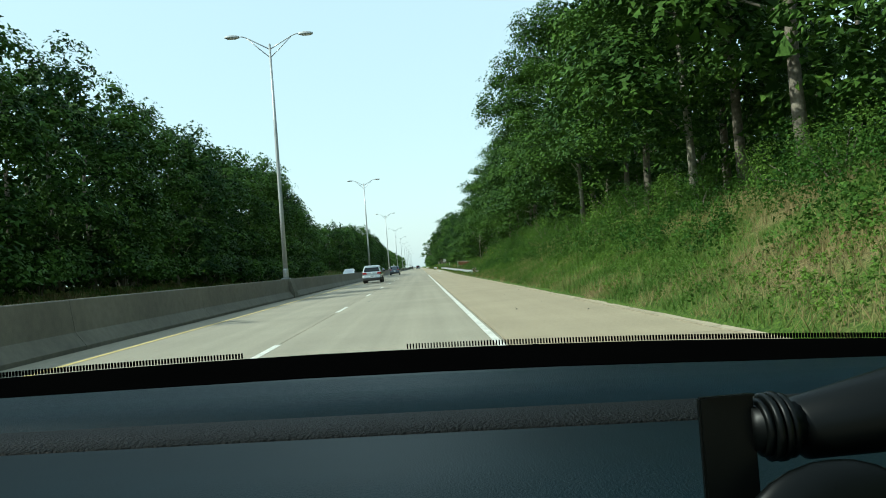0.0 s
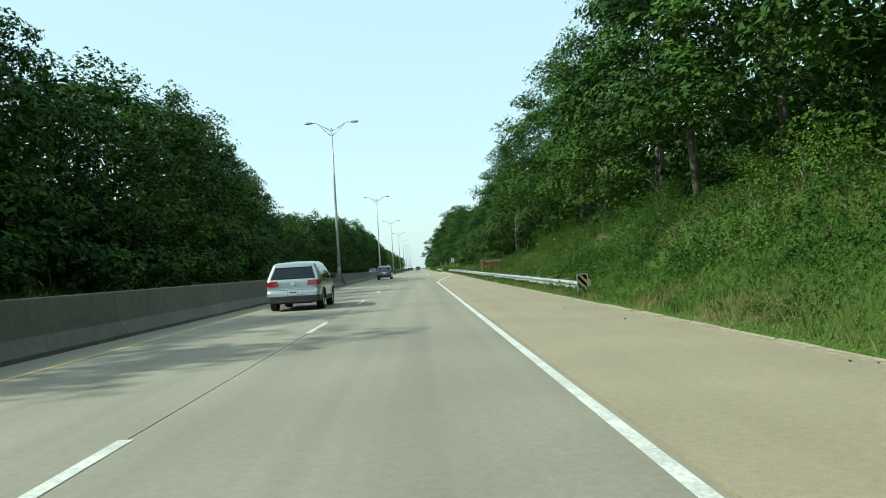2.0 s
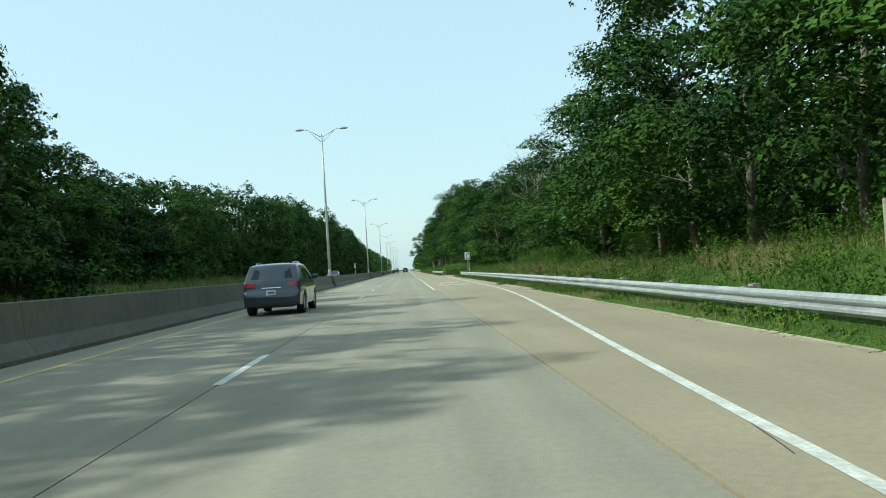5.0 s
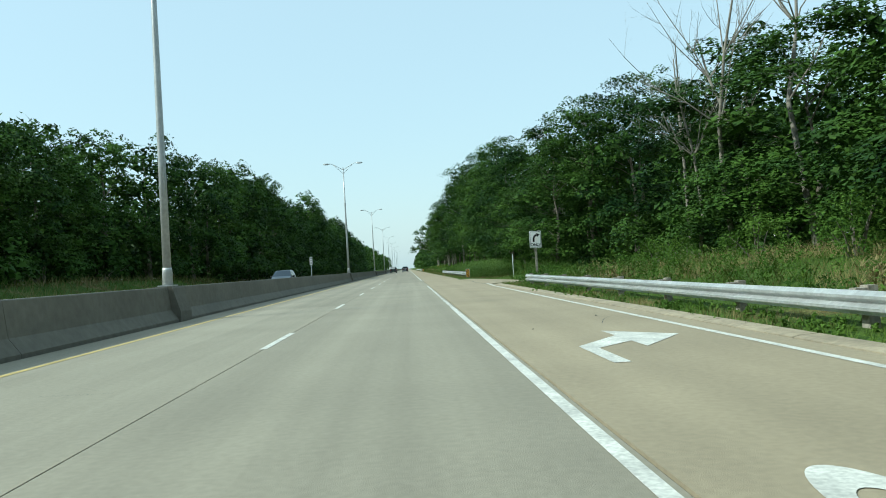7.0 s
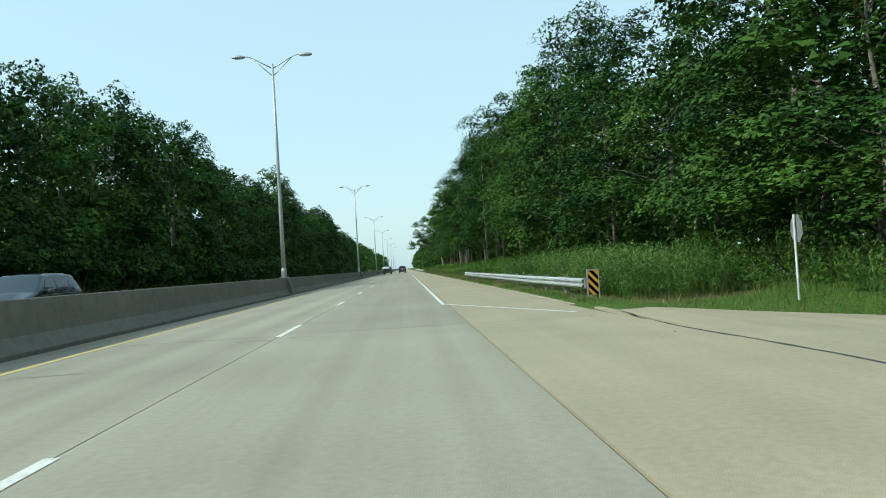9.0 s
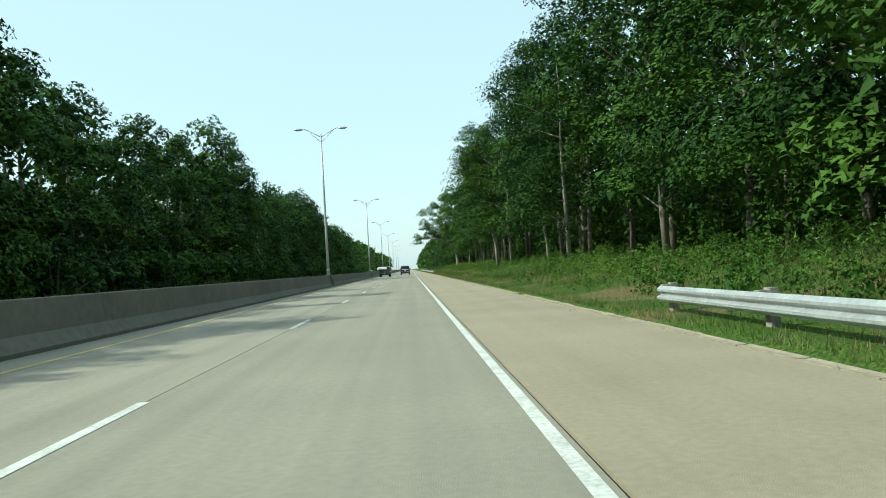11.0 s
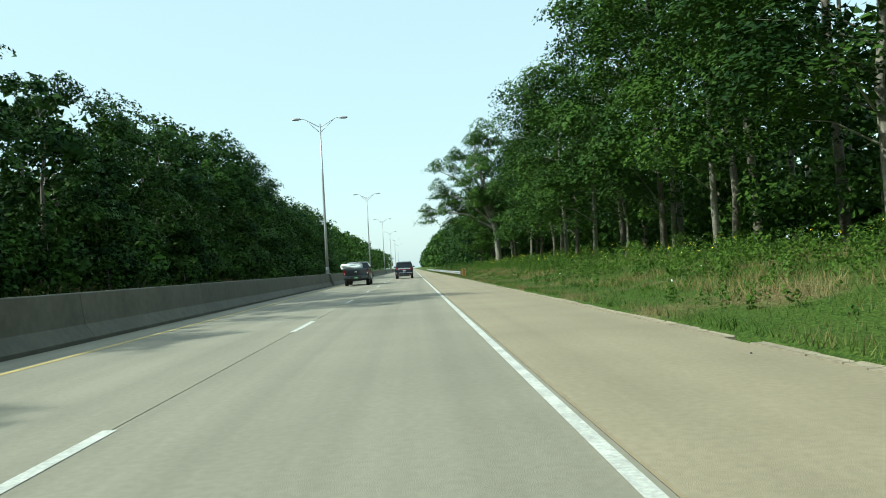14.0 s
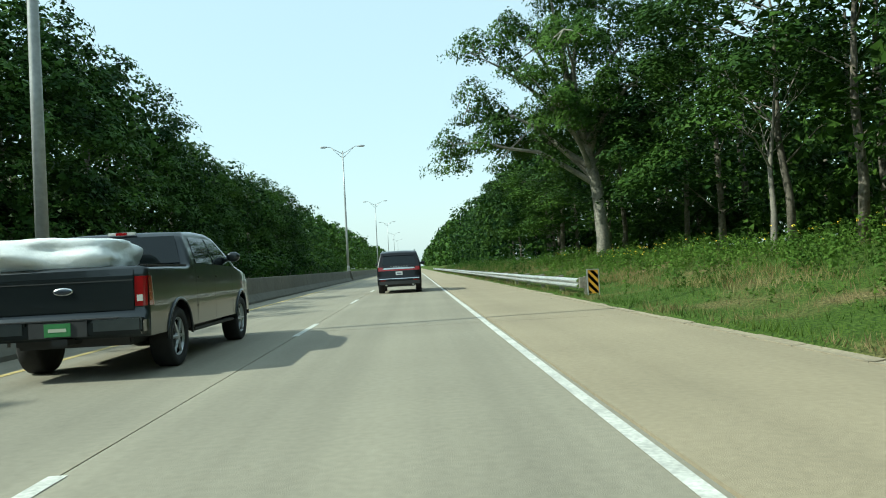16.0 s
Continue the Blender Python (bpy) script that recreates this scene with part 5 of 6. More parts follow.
# ---- the filming car's dashboard, where it stands at the start ----
def make_dashboard():
    # no roof is built over it; its shade is put into these base colours
    VINYL = mat("shaded_dash_vinyl", (0.0026, 0.0085, 0.0118), 0.5, vary=0.12, scale=40, scale2=6, bump=0.25, bump_scale=700)
    RIDGE = mat("shaded_grained_vinyl", (0.0016, 0.0022, 0.0022), 0.65, vary=0.25, scale=120, scale2=20, bump=0.6, bump_scale=420)
    FRIT = mat("shaded_black_cowl", (0.0009, 0.0009, 0.0009), 0.9, vary=0.1)
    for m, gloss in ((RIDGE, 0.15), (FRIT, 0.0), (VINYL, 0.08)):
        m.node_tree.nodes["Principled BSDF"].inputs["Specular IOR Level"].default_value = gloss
    ox, oz = -1.11, 1.169
    dash = empty("dashboard", ox, 0, 0)

    def sweep(name, sec, m, label="", smooth=True):
        """A section of (y, z) points drawn out across the car, with a slight bow."""
        bm = bmesh.new()
        rows = []
        for i in range(15):
            x = -0.95 + 1.9 * i / 14
            bow = 0.06 * (x / 0.95) ** 2
            tip = -0.032 * x
            droop = 0.005 + 0.011 * (x / 0.55) ** 2
            rows.append([bm.verts.new((x, y - bow * min(1, y), oz + z + tip - droop * smoothstep(0.6, 0.85, y))) for y, z in sec])
        k = len(sec)
        for a, b in zip(rows, rows[1:]):
            for j in range(k):
                bm.faces.new((a[j], a[(j + 1) % k], b[(j + 1) % k], b[j]))
        bm.faces.new(rows[0]), bm.faces.new(rows[-1][::-1])
        bmesh.ops.recalc_face_normals(bm, faces=bm.faces)
        return part(name, bm, m, dash, label, smooth)

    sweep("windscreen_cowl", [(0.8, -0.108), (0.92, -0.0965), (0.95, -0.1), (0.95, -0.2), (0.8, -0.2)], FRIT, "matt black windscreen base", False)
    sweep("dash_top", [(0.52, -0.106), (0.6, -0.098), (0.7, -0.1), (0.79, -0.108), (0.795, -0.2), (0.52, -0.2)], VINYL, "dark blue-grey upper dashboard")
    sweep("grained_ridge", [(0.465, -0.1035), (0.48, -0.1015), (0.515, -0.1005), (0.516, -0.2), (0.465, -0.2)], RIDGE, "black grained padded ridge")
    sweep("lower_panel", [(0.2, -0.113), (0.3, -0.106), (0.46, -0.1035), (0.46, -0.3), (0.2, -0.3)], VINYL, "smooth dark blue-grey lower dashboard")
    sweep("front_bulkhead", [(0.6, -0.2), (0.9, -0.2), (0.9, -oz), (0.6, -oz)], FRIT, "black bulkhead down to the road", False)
    # frit dots along the glass edge
    bm = bmesh.new()
    for k in range(380):
        x = -0.7 + k * 0.0037
        if -0.23 < x < -0.03:
            continue
        foot = oz - 0.0965 - 0.032 * x - 0.005 - 0.011 * (x / 0.55) ** 2
        add_box(bm, x, x + 0.0016, 0.925 - 0.06 * (x / 0.95) ** 2, 0.928 - 0.06 * (x / 0.95) ** 2, foot, foot + 0.0062)
    tagged(part("dotted_edge", bm, FRIT, dash), kind="stuff")
    holder = empty("phone_holder", ox, 0, 0)
    # the cabin's shade is put into the holder's near-black colour too
    HOLD = mat("shaded_holder_plastic", (0.0013, 0.0018, 0.0016), 0.4, vary=0.15)
    HOLD.node_tree.nodes["Principled BSDF"].inputs["Specular IOR Level"].default_value = 0.16
    plate = part("bracket", box(0.1035, 0.1255, 0.29, 0.2935, oz - 0.135, oz - 0.0605, 0.0008), HOLD, holder, "flat square bracket")
    part("bracket_lip", box(0.106, 0.1255, 0.2885, 0.2898, oz - 0.0612, oz - 0.0601, 0.0003), HOLD, plate)
    for x0, r in ((0.127, 0.0115), (0.1298, 0.0135), (0.133, 0.0138), (0.1362, 0.013)):
        part("joint_ring", tube([(x0 - 0.0004, 0.292, oz - 0.0745), (x0, 0.292, oz - 0.0745), (x0 + 0.0022, 0.292, oz - 0.0744), (x0 + 0.0026, 0.292, oz - 0.0744)], [r * 0.86, r, r, r * 0.86], 24), HOLD, holder, "ribbed joint ring", smooth=True)
    part("joint_axle", tube([(0.124, 0.292, oz - 0.0745), (0.147, 0.293, oz - 0.0742)], [0.009, 0.009], 14), HOLD, holder, smooth=True)
    part("arm", tube([(0.1405, 0.293, oz - 0.077), (0.145, 0.294, oz - 0.0765), (0.2, 0.297, oz - 0.071), (0.3, 0.3, oz - 0.063)], [0.008, 0.0125, 0.018, 0.023], 18), HOLD, holder, smooth=True)
    bm = bmesh.new()
    bmesh.ops.create_uvsphere(bm, u_segments=24, v_segments=14, radius=1, matrix=Matrix.Translation((0.148, 0.277, oz - 0.119)) @ Matrix.Diagonal((0.04, 0.01, 0.034, 1)))
    part("clamp_foot", bm, HOLD, holder, "rounded foot of the clamp", smooth=True)
    tagged(holder, "black plastic phone holder on the dashboard", "phone holder")
    return tagged(dash, "dark vinyl dashboard of the filming car", "dashboard")


make_dashboard()

# near trees: full crowns; those behind are joined into one wood
LEFT = [make_tree(11 + k, 16, b, 5.0 + 0.3 * (k % 3), 90, 80, 0.29, 0.2, skirt=0.92, limbs=5, core=420) for k, b in enumerate((0.8, 1.2, 0.6, 1.6, 1.0))]
RIGHT = [make_tree(21 + k, 16, b, 4.6 + 0.4 * (k % 3), 88, 138, 0.186, 0.14, skirt=0.95, core=420) for k, b in enumerate((1.2, 1.8, 1.0, 2.4))]
EDGE = [make_tree(51 + k, 18, 3.0 + 0.9 * k, 5.4, 88, 138, 0.188, 0.145, core=420) for k in range(3)]
TALL = [make_tree(31 + k, 20, 3.9 + 0.9 * k, 5.3, 105, 172, 0.176, 0.15, lean=-0.35, bark=BARK_PALE, wide_at=0.3, limbs=6) for k in range(3)]
OAK = [make_old_oak()]
SHRUBS = [make_shrub(71 + k, 2.6 + 0.5 * (k % 2), 1.7 + 0.2 * k, 20, 66, 0.125) for k in range(4)]
FAR_SHRUBS = [make_shrub(81 + k, 2.8, 1.9, 16, 40, 0.27, LEAF) for k in range(3)]
used = set()
rnd = random.Random(7)


def plant(kinds, x, y, s, group, turn=None):
    ob = kinds[rnd.randrange(len(kinds))]
    a = rnd.uniform(0, 360) if turn is None else turn
    if turn is None and kinds in (LEFT, RIGHT, EDGE, TALL):     # the open side of a wood's edge faces the road
        a = rnd.uniform(-50, 50) + (180 if kinds is LEFT else 0)
    wide = max(s, 0.95) if kinds not in (SHRUBS, FAR_SHRUBS) else s
    m = pose(x, y, gz(x, y) - 0.05, rnd.uniform(-2, 2), rnd.uniform(-2, 2), a) @ Matrix.Diagonal((wide * rnd.uniform(0.95, 1.12), wide * rnd.uniform(0.95, 1.12), s, 1))
    if ob.name in used:
        ob = copy_thing(ob, m)
    else:
        used.add(ob.name)
        ob.matrix_basis = m
    ob["group"] = group
    return ob


def along(table, y):
    return float(np.interp(y, [a for a, _ in table], [b for _, b in table]))


# how tall the woods stand along the road, in metres
LEFT_H = [(-30, 17), (47, 17), (57, 18.5), (84, 17.6), (100, 17.2), (127, 20), (145, 18.5), (152, 17.5), (160, 14.5), (168, 10.8), (190, 10.5), (204, 11.2), (221, 13), (242, 14.8), (256, 15.5), (273, 17), (288, 18), (310, 17), (337, 16.3), (345, 18.8), (353, 20.5), (368, 18.8), (374, 16.5), (393, 16), (413, 18), (425, 20), (448, 19.7), (453, 15), (479, 15.8), (522, 16.2), (540, 14), (616, 15)]
RIGHT_H = [(0, 17), (50, 16.8), (75, 15.2), (95, 14.2), (110, 13.8), (130, 14.2), (150, 12.8), (165, 10.5), (173, 8.8), (200, 9.3), (215, 11), (226, 12), (248, 14), (262, 14.8), (288, 17.3), (330, 19), (375, 18.5), (386, 14.5), (410, 13), (432, 11), (450, 11.5), (560, 13)]

L_GROUP, R_GROUP = "trees beyond the far carriageway", "trees up the near bank"
def glade(y):
    """1 where a grassy slope lies before the far wood, 0 elsewhere."""
    return smoothstep(158, 170, y) * (1 - smoothstep(236, 252, y))


y = 16.0
while y < 530:
    g = glade(y)
    plant(LEFT, -27.4 - 5.5 * g + rnd.uniform(-1.4, 1.2), y, along(LEFT_H, y) * (1 + 0.17 * g) / 16 * rnd.uniform(0.91, 1.01), L_GROUP)
    y += rnd.uniform(5.2, 7.2)
# single trees on the right whose trunks stand clear
CLEAR = [(10.2, 29.7, 0.9), (10.0, 49.3, 0.8), (9.9, 302.5, 0.95), (9.1, 325.3, 0.92), (8.6, 333.0, 0.8), (9.0, 335.5, 0.82), (10.9, 375.2, 0.9), (15.1, 372.2, 0.95), (10.85, 383.8, 0.85), (11.2, 317.0, 0.8), (11.0, 345.0, 0.85), (11.5, 357.0, 0.85)]
for x, ty, s in CLEAR:
    tree = plant(TALL, x, ty, s, R_GROUP, 0.0 + rnd.uniform(-25, 25))
    tree["label"] = "tall oak with a bare pale trunk"
plant(OAK, 9.8, 420.5, 1.0, R_GROUP, 0.0)
y = 12.0
while y < 505:
    if not 200 < y < 220 and min(math.hypot(12 - x, y - ty) for x, ty, s in CLEAR) > 2.0:
        back = 12.2 + 1.6 * smoothstep(150, 175, y) * (1 - smoothstep(215, 235, y)) + 2.4 * smoothstep(172, 180, y) * (1 - smoothstep(196, 203, y)) + 0.8 * smoothstep(280, 300, y)
        if y > 285:
            plant(EDGE, back + 0.5 + rnd.uniform(-0.9, 1.8), y, along(RIGHT_H, y) / 18 * rnd.uniform(0.98, 1.14), R_GROUP)
        else:
            plant(RIGHT, back + rnd.uniform(-1.0, 1.6), y, along(RIGHT_H, y) / 16 * rnd.uniform(0.96, 1.12), R_GROUP)
    y += rnd.uniform(5.2, 7.2)
# the wood's corners along the side road
for x, ty, s in [(15.5, 223.5, 0.95), (19.5, 220.8, 1.0), (24.0, 221.5, 1.05), (29.5, 222.5, 1.1), (17.5, 228.0, 1.0), (23.0, 227.5, 1.1), (34.0, 221.0, 1.1), (22.0, 198.0, 0.5), (28.0, 199.5, 0.55)]:
    plant(EDGE, x, ty, s * 0.84, R_GROUP)
for _ in range(26):
    plant(SHRUBS, rnd.uniform(6.6, 9.2), rnd.uniform(24, 108), rnd.uniform(0.35, 0.72), "shrubs along the wood's edge")
y = 432.0
while y < 600:
    plant(FAR_SHRUBS, -23.8 + rnd.uniform(-0.8, 0.8), y, rnd.uniform(1.1, 1.6), "shrubs along the wood's edge")
    y += rnd.uniform(3.0, 4.5)
y = 2.0
while y < 440:
    s = rnd.uniform(0.7, 1.25)
    if not 199 < y < 222:
        plant(SHRUBS, 10.6 + 1.2 * smoothstep(150, 220, y) + rnd.uniform(-0.8, 1.2), y, s * (1.0 - 0.4 * smoothstep(225, 280, y)), "shrubs along the wood's edge")
    if y < 100:
        plant(SHRUBS, 9.2 + rnd.uniform(-0.8, 0.5), y + rnd.uniform(1, 2), s * 0.85, "shrubs along the wood's edge")
    if y < 130 or rnd.random() < 0.7:
        plant(FAR_SHRUBS, -27.0 - 4.5 * glade(y) + rnd.uniform(-1, 1), y + rnd.uniform(0, 3), s * 1.3, "shrubs along the wood's edge")
    if rnd.random() < 0.85 and glade(y) < 0.3 and not 44 < y < 76:
        plant(FAR_SHRUBS, -24.6 + rnd.uniform(-1, 1), y + rnd.uniform(0, 3), s * 1.2, "shrubs along the wood's edge")
    y += rnd.uniform(2.9, 4.6)


def make_wood(name, label, spots, per, size, seed):
    """The inner and distant trees of a wood, too many to tell apart, as one mass of trunks and leaves."""
    rng = np.random.default_rng(seed)
    cs, rs = [], []
    bm = bmesh.new()
    for x, ty, h, r in spots:
        z0 = gz(x, ty)
        if ty < 460 and h > 9.5:
            add_tube(bm, [(x, ty, z0 - 0.4), (x + rng.normal() * 0.3, ty, z0 + h * 0.5), (x, ty, z0 + h * 0.85)], [0.24, 0.18, 0.08], 6, False)
        for _ in range(26):
            f = rng.uniform(0.06, 1.0)
            rr = r * rng.uniform(0.1, 1.0) ** 0.5 * (math.sin(math.pi * (0.15 + 0.8 * f)) ** 0.6)
            a = rng.uniform(0, math.tau)
            cs.append((x + rr * math.cos(a), ty + rr * math.sin(a), z0 + h * f))
            rs.append(r * rng.uniform(0.24, 0.4))
    v, f = leaf_cloud(rng, cs, rs, per, size)
    wood = new(name, mesh_from(name, v, f, LEAF))
    tagged(wood, label, "woodland", kind="stuff")
    if len(bm.verts):
        tagged(part("inner_trunks", bm, BARK, smooth=True), "grey trunks deep inside the wood", "woodland", kind="stuff")
    else:
        bm.free()


inner, inner_edge, distant = [], [], []
y = -20.0
while y < 450:
    h = along(LEFT_H, y)
    inner.append((-34 - 4.0 * glade(y) + rnd.uniform(-1.5, 1.5), y, h * rnd.uniform(0.95, 1.12), 5.0))
    if not 203 < y < 217:
        h = along(RIGHT_H, y)
        inner_edge.append((18.5 + rnd.uniform(-1.5, 1.5), y + rnd.uniform(0, 3), h * rnd.uniform(0.95, 1.15), 4.8))
        inner.append((26 + rnd.uniform(-1.5, 1.5), y + rnd.uniform(0, 3), h * rnd.uniform(1.0, 1.2), 5.0))
    y += rnd.uniform(5.5, 7.5)
y = 447.0
while y < 1150:
    step = rnd.uniform(5, 7) * (1 + (y - 447) / 500)
    distant.append((-27.5 + rnd.uniform(-2, 2), y, along(LEFT_H, y) * rnd.uniform(0.9, 1.1), 5.2))
    distant.append((-35 + rnd.uniform(-2, 2), y, along(LEFT_H, y) * rnd.uniform(1.0, 1.15), 5.2))
    distant.append((11.8 + rnd.uniform(-1.5, 2), y, along(RIGHT_H, y) * rnd.uniform(0.9, 1.1), 5.0))
    distant.append((20 + rnd.uniform(-2, 2), y, along(RIGHT_H, y) * rnd.uniform(1.0, 1.2), 5.0))
    y += step
y = -24.0
while y > -260:
    distant += [(-28 + rnd.uniform(-2, 2), y, 17, 5.2), (12.5 + rnd.uniform(-2, 2), y, 16, 5.0), (20 + rnd.uniform(-2, 2), y, 18, 5.0)]
    y -= rnd.uniform(7, 10)
low, near_low = [], []
y = -20.0
while y < 450:
    low.append((-29.5 - 6.0 * glade(y) + rnd.uniform(-1.5, 1.5), y, 5.5, 3.2))
    low.append((-32 - 4.5 * glade(y) + rnd.uniform(-1, 1), y + 2, 4.0, 3.2))
    if not 204 < y < 216:
        deep = smoothstep(275, 300, y)
        near_low.append((14.5 + 3.0 * deep + rnd.uniform(-1.2, 1.2), y + rnd.uniform(0, 3), 4.5 - 1.2 * deep, 2.8))
        low.append((29 + rnd.uniform(-1.5, 1.5), y + rnd.uniform(0, 3), 5.5, 3.8))
        low.append((22 + rnd.uniform(-1.5, 1.5), y + rnd.uniform(0, 3), 7.0, 3.6))
    else:
        low.append((40 + rnd.uniform(-1.5, 1.5), y + rnd.uniform(0, 3), 12.0, 4.5))
    y += rnd.uniform(4.5, 6.5)
make_wood("undergrowth", "dark undergrowth between the trunks", low, 10, 0.66, 8)
make_wood("near_undergrowth", "dark bushes under the first trees", near_low, 44, 0.29, 18)
for x in (44, 50, 56):
    for k in range(11):
        inner.append((x + rnd.uniform(-1.5, 1.5), 178 + 6 * k + rnd.uniform(-1, 1), 15.5, 5.0))
deep = []
y = -20.0
while y < 470:
    for x in (-38, -44, -50):
        deep.append((x + rnd.uniform(-2, 2), y + rnd.uniform(-2, 2), 11.0 + rnd.uniform(-1, 1), 5.5))
    for x in (33, 41, 50):
        if not (x < 42 and 196 < y < 224):
            deep.append((x + rnd.uniform(-2, 2), y + rnd.uniform(-2, 2), 13.0 + rnd.uniform(-1, 2), 5.5))
    y += rnd.uniform(6.5, 8.5)
make_wood("deep_wood", "dark depth of the wood behind the trunks", deep, 8, 1.1, 25)
make_wood("inner_wood", "dense dark inner part of the roadside wood", inner, 17, 0.7, 5)
make_wood("inner_wood_edge", "dense foliage behind the first trees", inner_edge, 60, 0.4, 15)
make_wood("farther_wood", "leafy wood lining the road ahead", [s for s in distant if 0 < s[1] < 570], 30, 0.52, 16)
make_wood("distant_wood", "distant leafy woods lining the road", [s for s in distant if not 0 < s[1] < 570], 10, 1.2, 6)


# ---- bare dead trees ----
def make_dead_tree(seed, height, r, lean):
    rng = np.random.default_rng(seed)
    tree = empty("dead_tree", 0, 0, 0)
    bm = bmesh.new()

    def grow(p, d, length, rad, depth):
        n = 4
        path, radii = [p], [rad]
        for k in range(n):
            d = (d + Vector(rng.normal(size=3)) * 0.13 + Vector((0, 0, 0.05))).normalized()
            p = p + d * length / n
            path.append(p)
            radii.append(rad * (1 - 0.75 * (k + 1) / n))
        add_tube(bm, path, radii, 6 if depth == 0 else 4, False)
        if depth < 3:
            for _ in range((6, 4, 3)[depth]):
                k = rng.integers(1 if depth else 2, n)
                side = Vector(rng.normal(size=3))
                side.z = abs(side.z) * 0.8
                grow(path[k], (d * 0.45 + side.normalized() * 0.8).normalized(), length * rng.uniform(0.28, 0.5), radii[k] * 0.55, depth + 1)

    grow(Vector((0, 0, -0.3)), Vector((lean, 0.02, 1)).normalized(), height, r, 0)
    part("bare_trunk", bm, DEADWOOD, tree, smooth=True)
    return tagged(tree, "leafless dead tree with bare grey branches", "dead tree", "dead trees at the wood's edge")


for k, (x, ty, h, r, lean) in enumerate([(9.1, 121.9, 6.5, 0.09, 0.05), (13.5, 189.5, 12.5, 0.14, -0.16), (14.0, 188.0, 12.0, 0.13, -0.1), (12.9, 192.5, 11.0, 0.1, -0.05), (14.4, 184.5, 12.5, 0.15, -0.15), (13.6, 195.0, 12.0, 0.12, 0.04), (10.9, 402.0, 6.5, 0.13, -0.02), (12.6, 238, 9, 0.1, -0.1), (12.2, 373.0, 5.2, 0.1, -0.12)]):
    t = make_dead_tree(100 + k, h, r, lean)
    t.matrix_basis = pose(x, ty, gz(x, ty), 0, 0, 0)


# ---- grass and weeds ----
def blades(rng, n, xs, ys, hmin, hmax, width):
    """Grass blades as thin bent triangles on the ground."""
    z = np.array([gz(a, b) for a, b in zip(xs, ys)])
    a = rng.uniform(0, math.tau, n)
    h = rng.uniform(hmin, hmax, n)
    w = width * rng.uniform(0.6, 1.4, n)
    tilt = rng.uniform(0.15, 0.95, n) * h
    b = rng.uniform(0, math.tau, n)
    v = np.empty((n, 3, 3))
    v[:, 0] = np.stack([xs - np.cos(a) * w, ys - np.sin(a) * w, z - 0.03], -1)
    v[:, 1] = np.stack([xs + np.cos(a) * w, ys + np.sin(a) * w, z - 0.03], -1)
    v[:, 2] = np.stack([xs + np.cos(b) * tilt, ys + np.sin(b) * tilt, z + h], -1)
    return v.reshape(-1, 3), np.arange(n * 3).reshape(n, 3)


rng = np.random.default_rng(3)


def field(n, d0, d1, power, hmin, hmax, width, y0, y1, name, label, m=GRASS):
    ys = rng.uniform(y0, y1, n)
    e = np.array([edge_right(b) for b in ys]) + 0.36
    xs = e + d0 + (d1 - d0) * rng.uniform(0, 1, len(ys)) ** power
    if m is STRAW:
        patchy = np.array([noise.noise(Vector((a * 0.42, b * 0.22, 7))) for a, b in zip(xs, ys)])
        xs, ys = xs[patchy > 0.12], ys[patchy > 0.12]
    keep = np.array([not side_near(a) - 0.2 < b < side_far(a) + 0.2 for a, b in zip(xs, ys)])
    xs, ys = xs[keep], ys[keep]
    v, f = blades(rng, len(ys), xs, ys, hmin, hmax, width)
    return tagged(new(name, mesh_from(name, v, f, m)), label, "grass", kind="stuff")


field(80000, 0.0, 2.6, 1.0, 0.03, 0.12, 0.0085, 2, 430, "mown_grass", "short mown grass along the kerb")
field(95000, 1.8, 7.8, 1.0, 0.06, 0.24, 0.0095, 2, 430, "short_grass", "short roadside grass with dry straw patches")
field(22000, 3.4, 8.5, 0.8, 0.22, 0.6, 0.008, 2, 430, "tall_grass", "tall unmown grass on the bank")
field(30000, -0.26, 0.4, 1.0, 0.04, 0.2, 0.008, 2, 430, "edge_grass", "tufts of grass growing over the kerb")
field(42000, 0.1, 6.5, 1.0, 0.08, 0.34, 0.008, 6, 62, "bank_grass", "shaggy green grass on the near bank")
field(80000, 2.8, 8.2, 0.9, 0.12, 0.5, 0.006, 30, 194, "bank_straw", "patches of tall dry grass on the bank", STRAW)
field(16000, 2.0, 4.8, 1.0, 0.06, 0.22, 0.008, 9, 34, "low_straw", "low dry grass in patches on the near bank", STRAW)
field(22000, 1.9, 3.9, 1.0, 0.1, 0.36, 0.007, 278, 430, "dry_grass", "band of dry straw-coloured grass", STRAW)
field(26000, 0.0, 3.2, 1.0, 0.05, 0.2, 0.014, 430, 560, "far_mown_grass", "short grass along the shoulder ahead")
field(26000, 2.6, 8.0, 1.0, 0.15, 0.6, 0.016, 430, 560, "far_tall_grass", "tall dry-tipped grass along the shoulder ahead")
ys = rng.uniform(40, 430, 20000)
xs = -22 - np.array([4 + 4.5 * glade(b) for b in ys]) * rng.uniform(0, 1, 20000)
v, f = blades(rng, 20000, xs, ys, 0.3, 0.8, 0.03)
tagged(new("far_verge_grass", mesh_from("far_verge_grass", v, f, GRASS)), "tall grass on the verge beyond the far carriageway", "grass", kind="stuff")


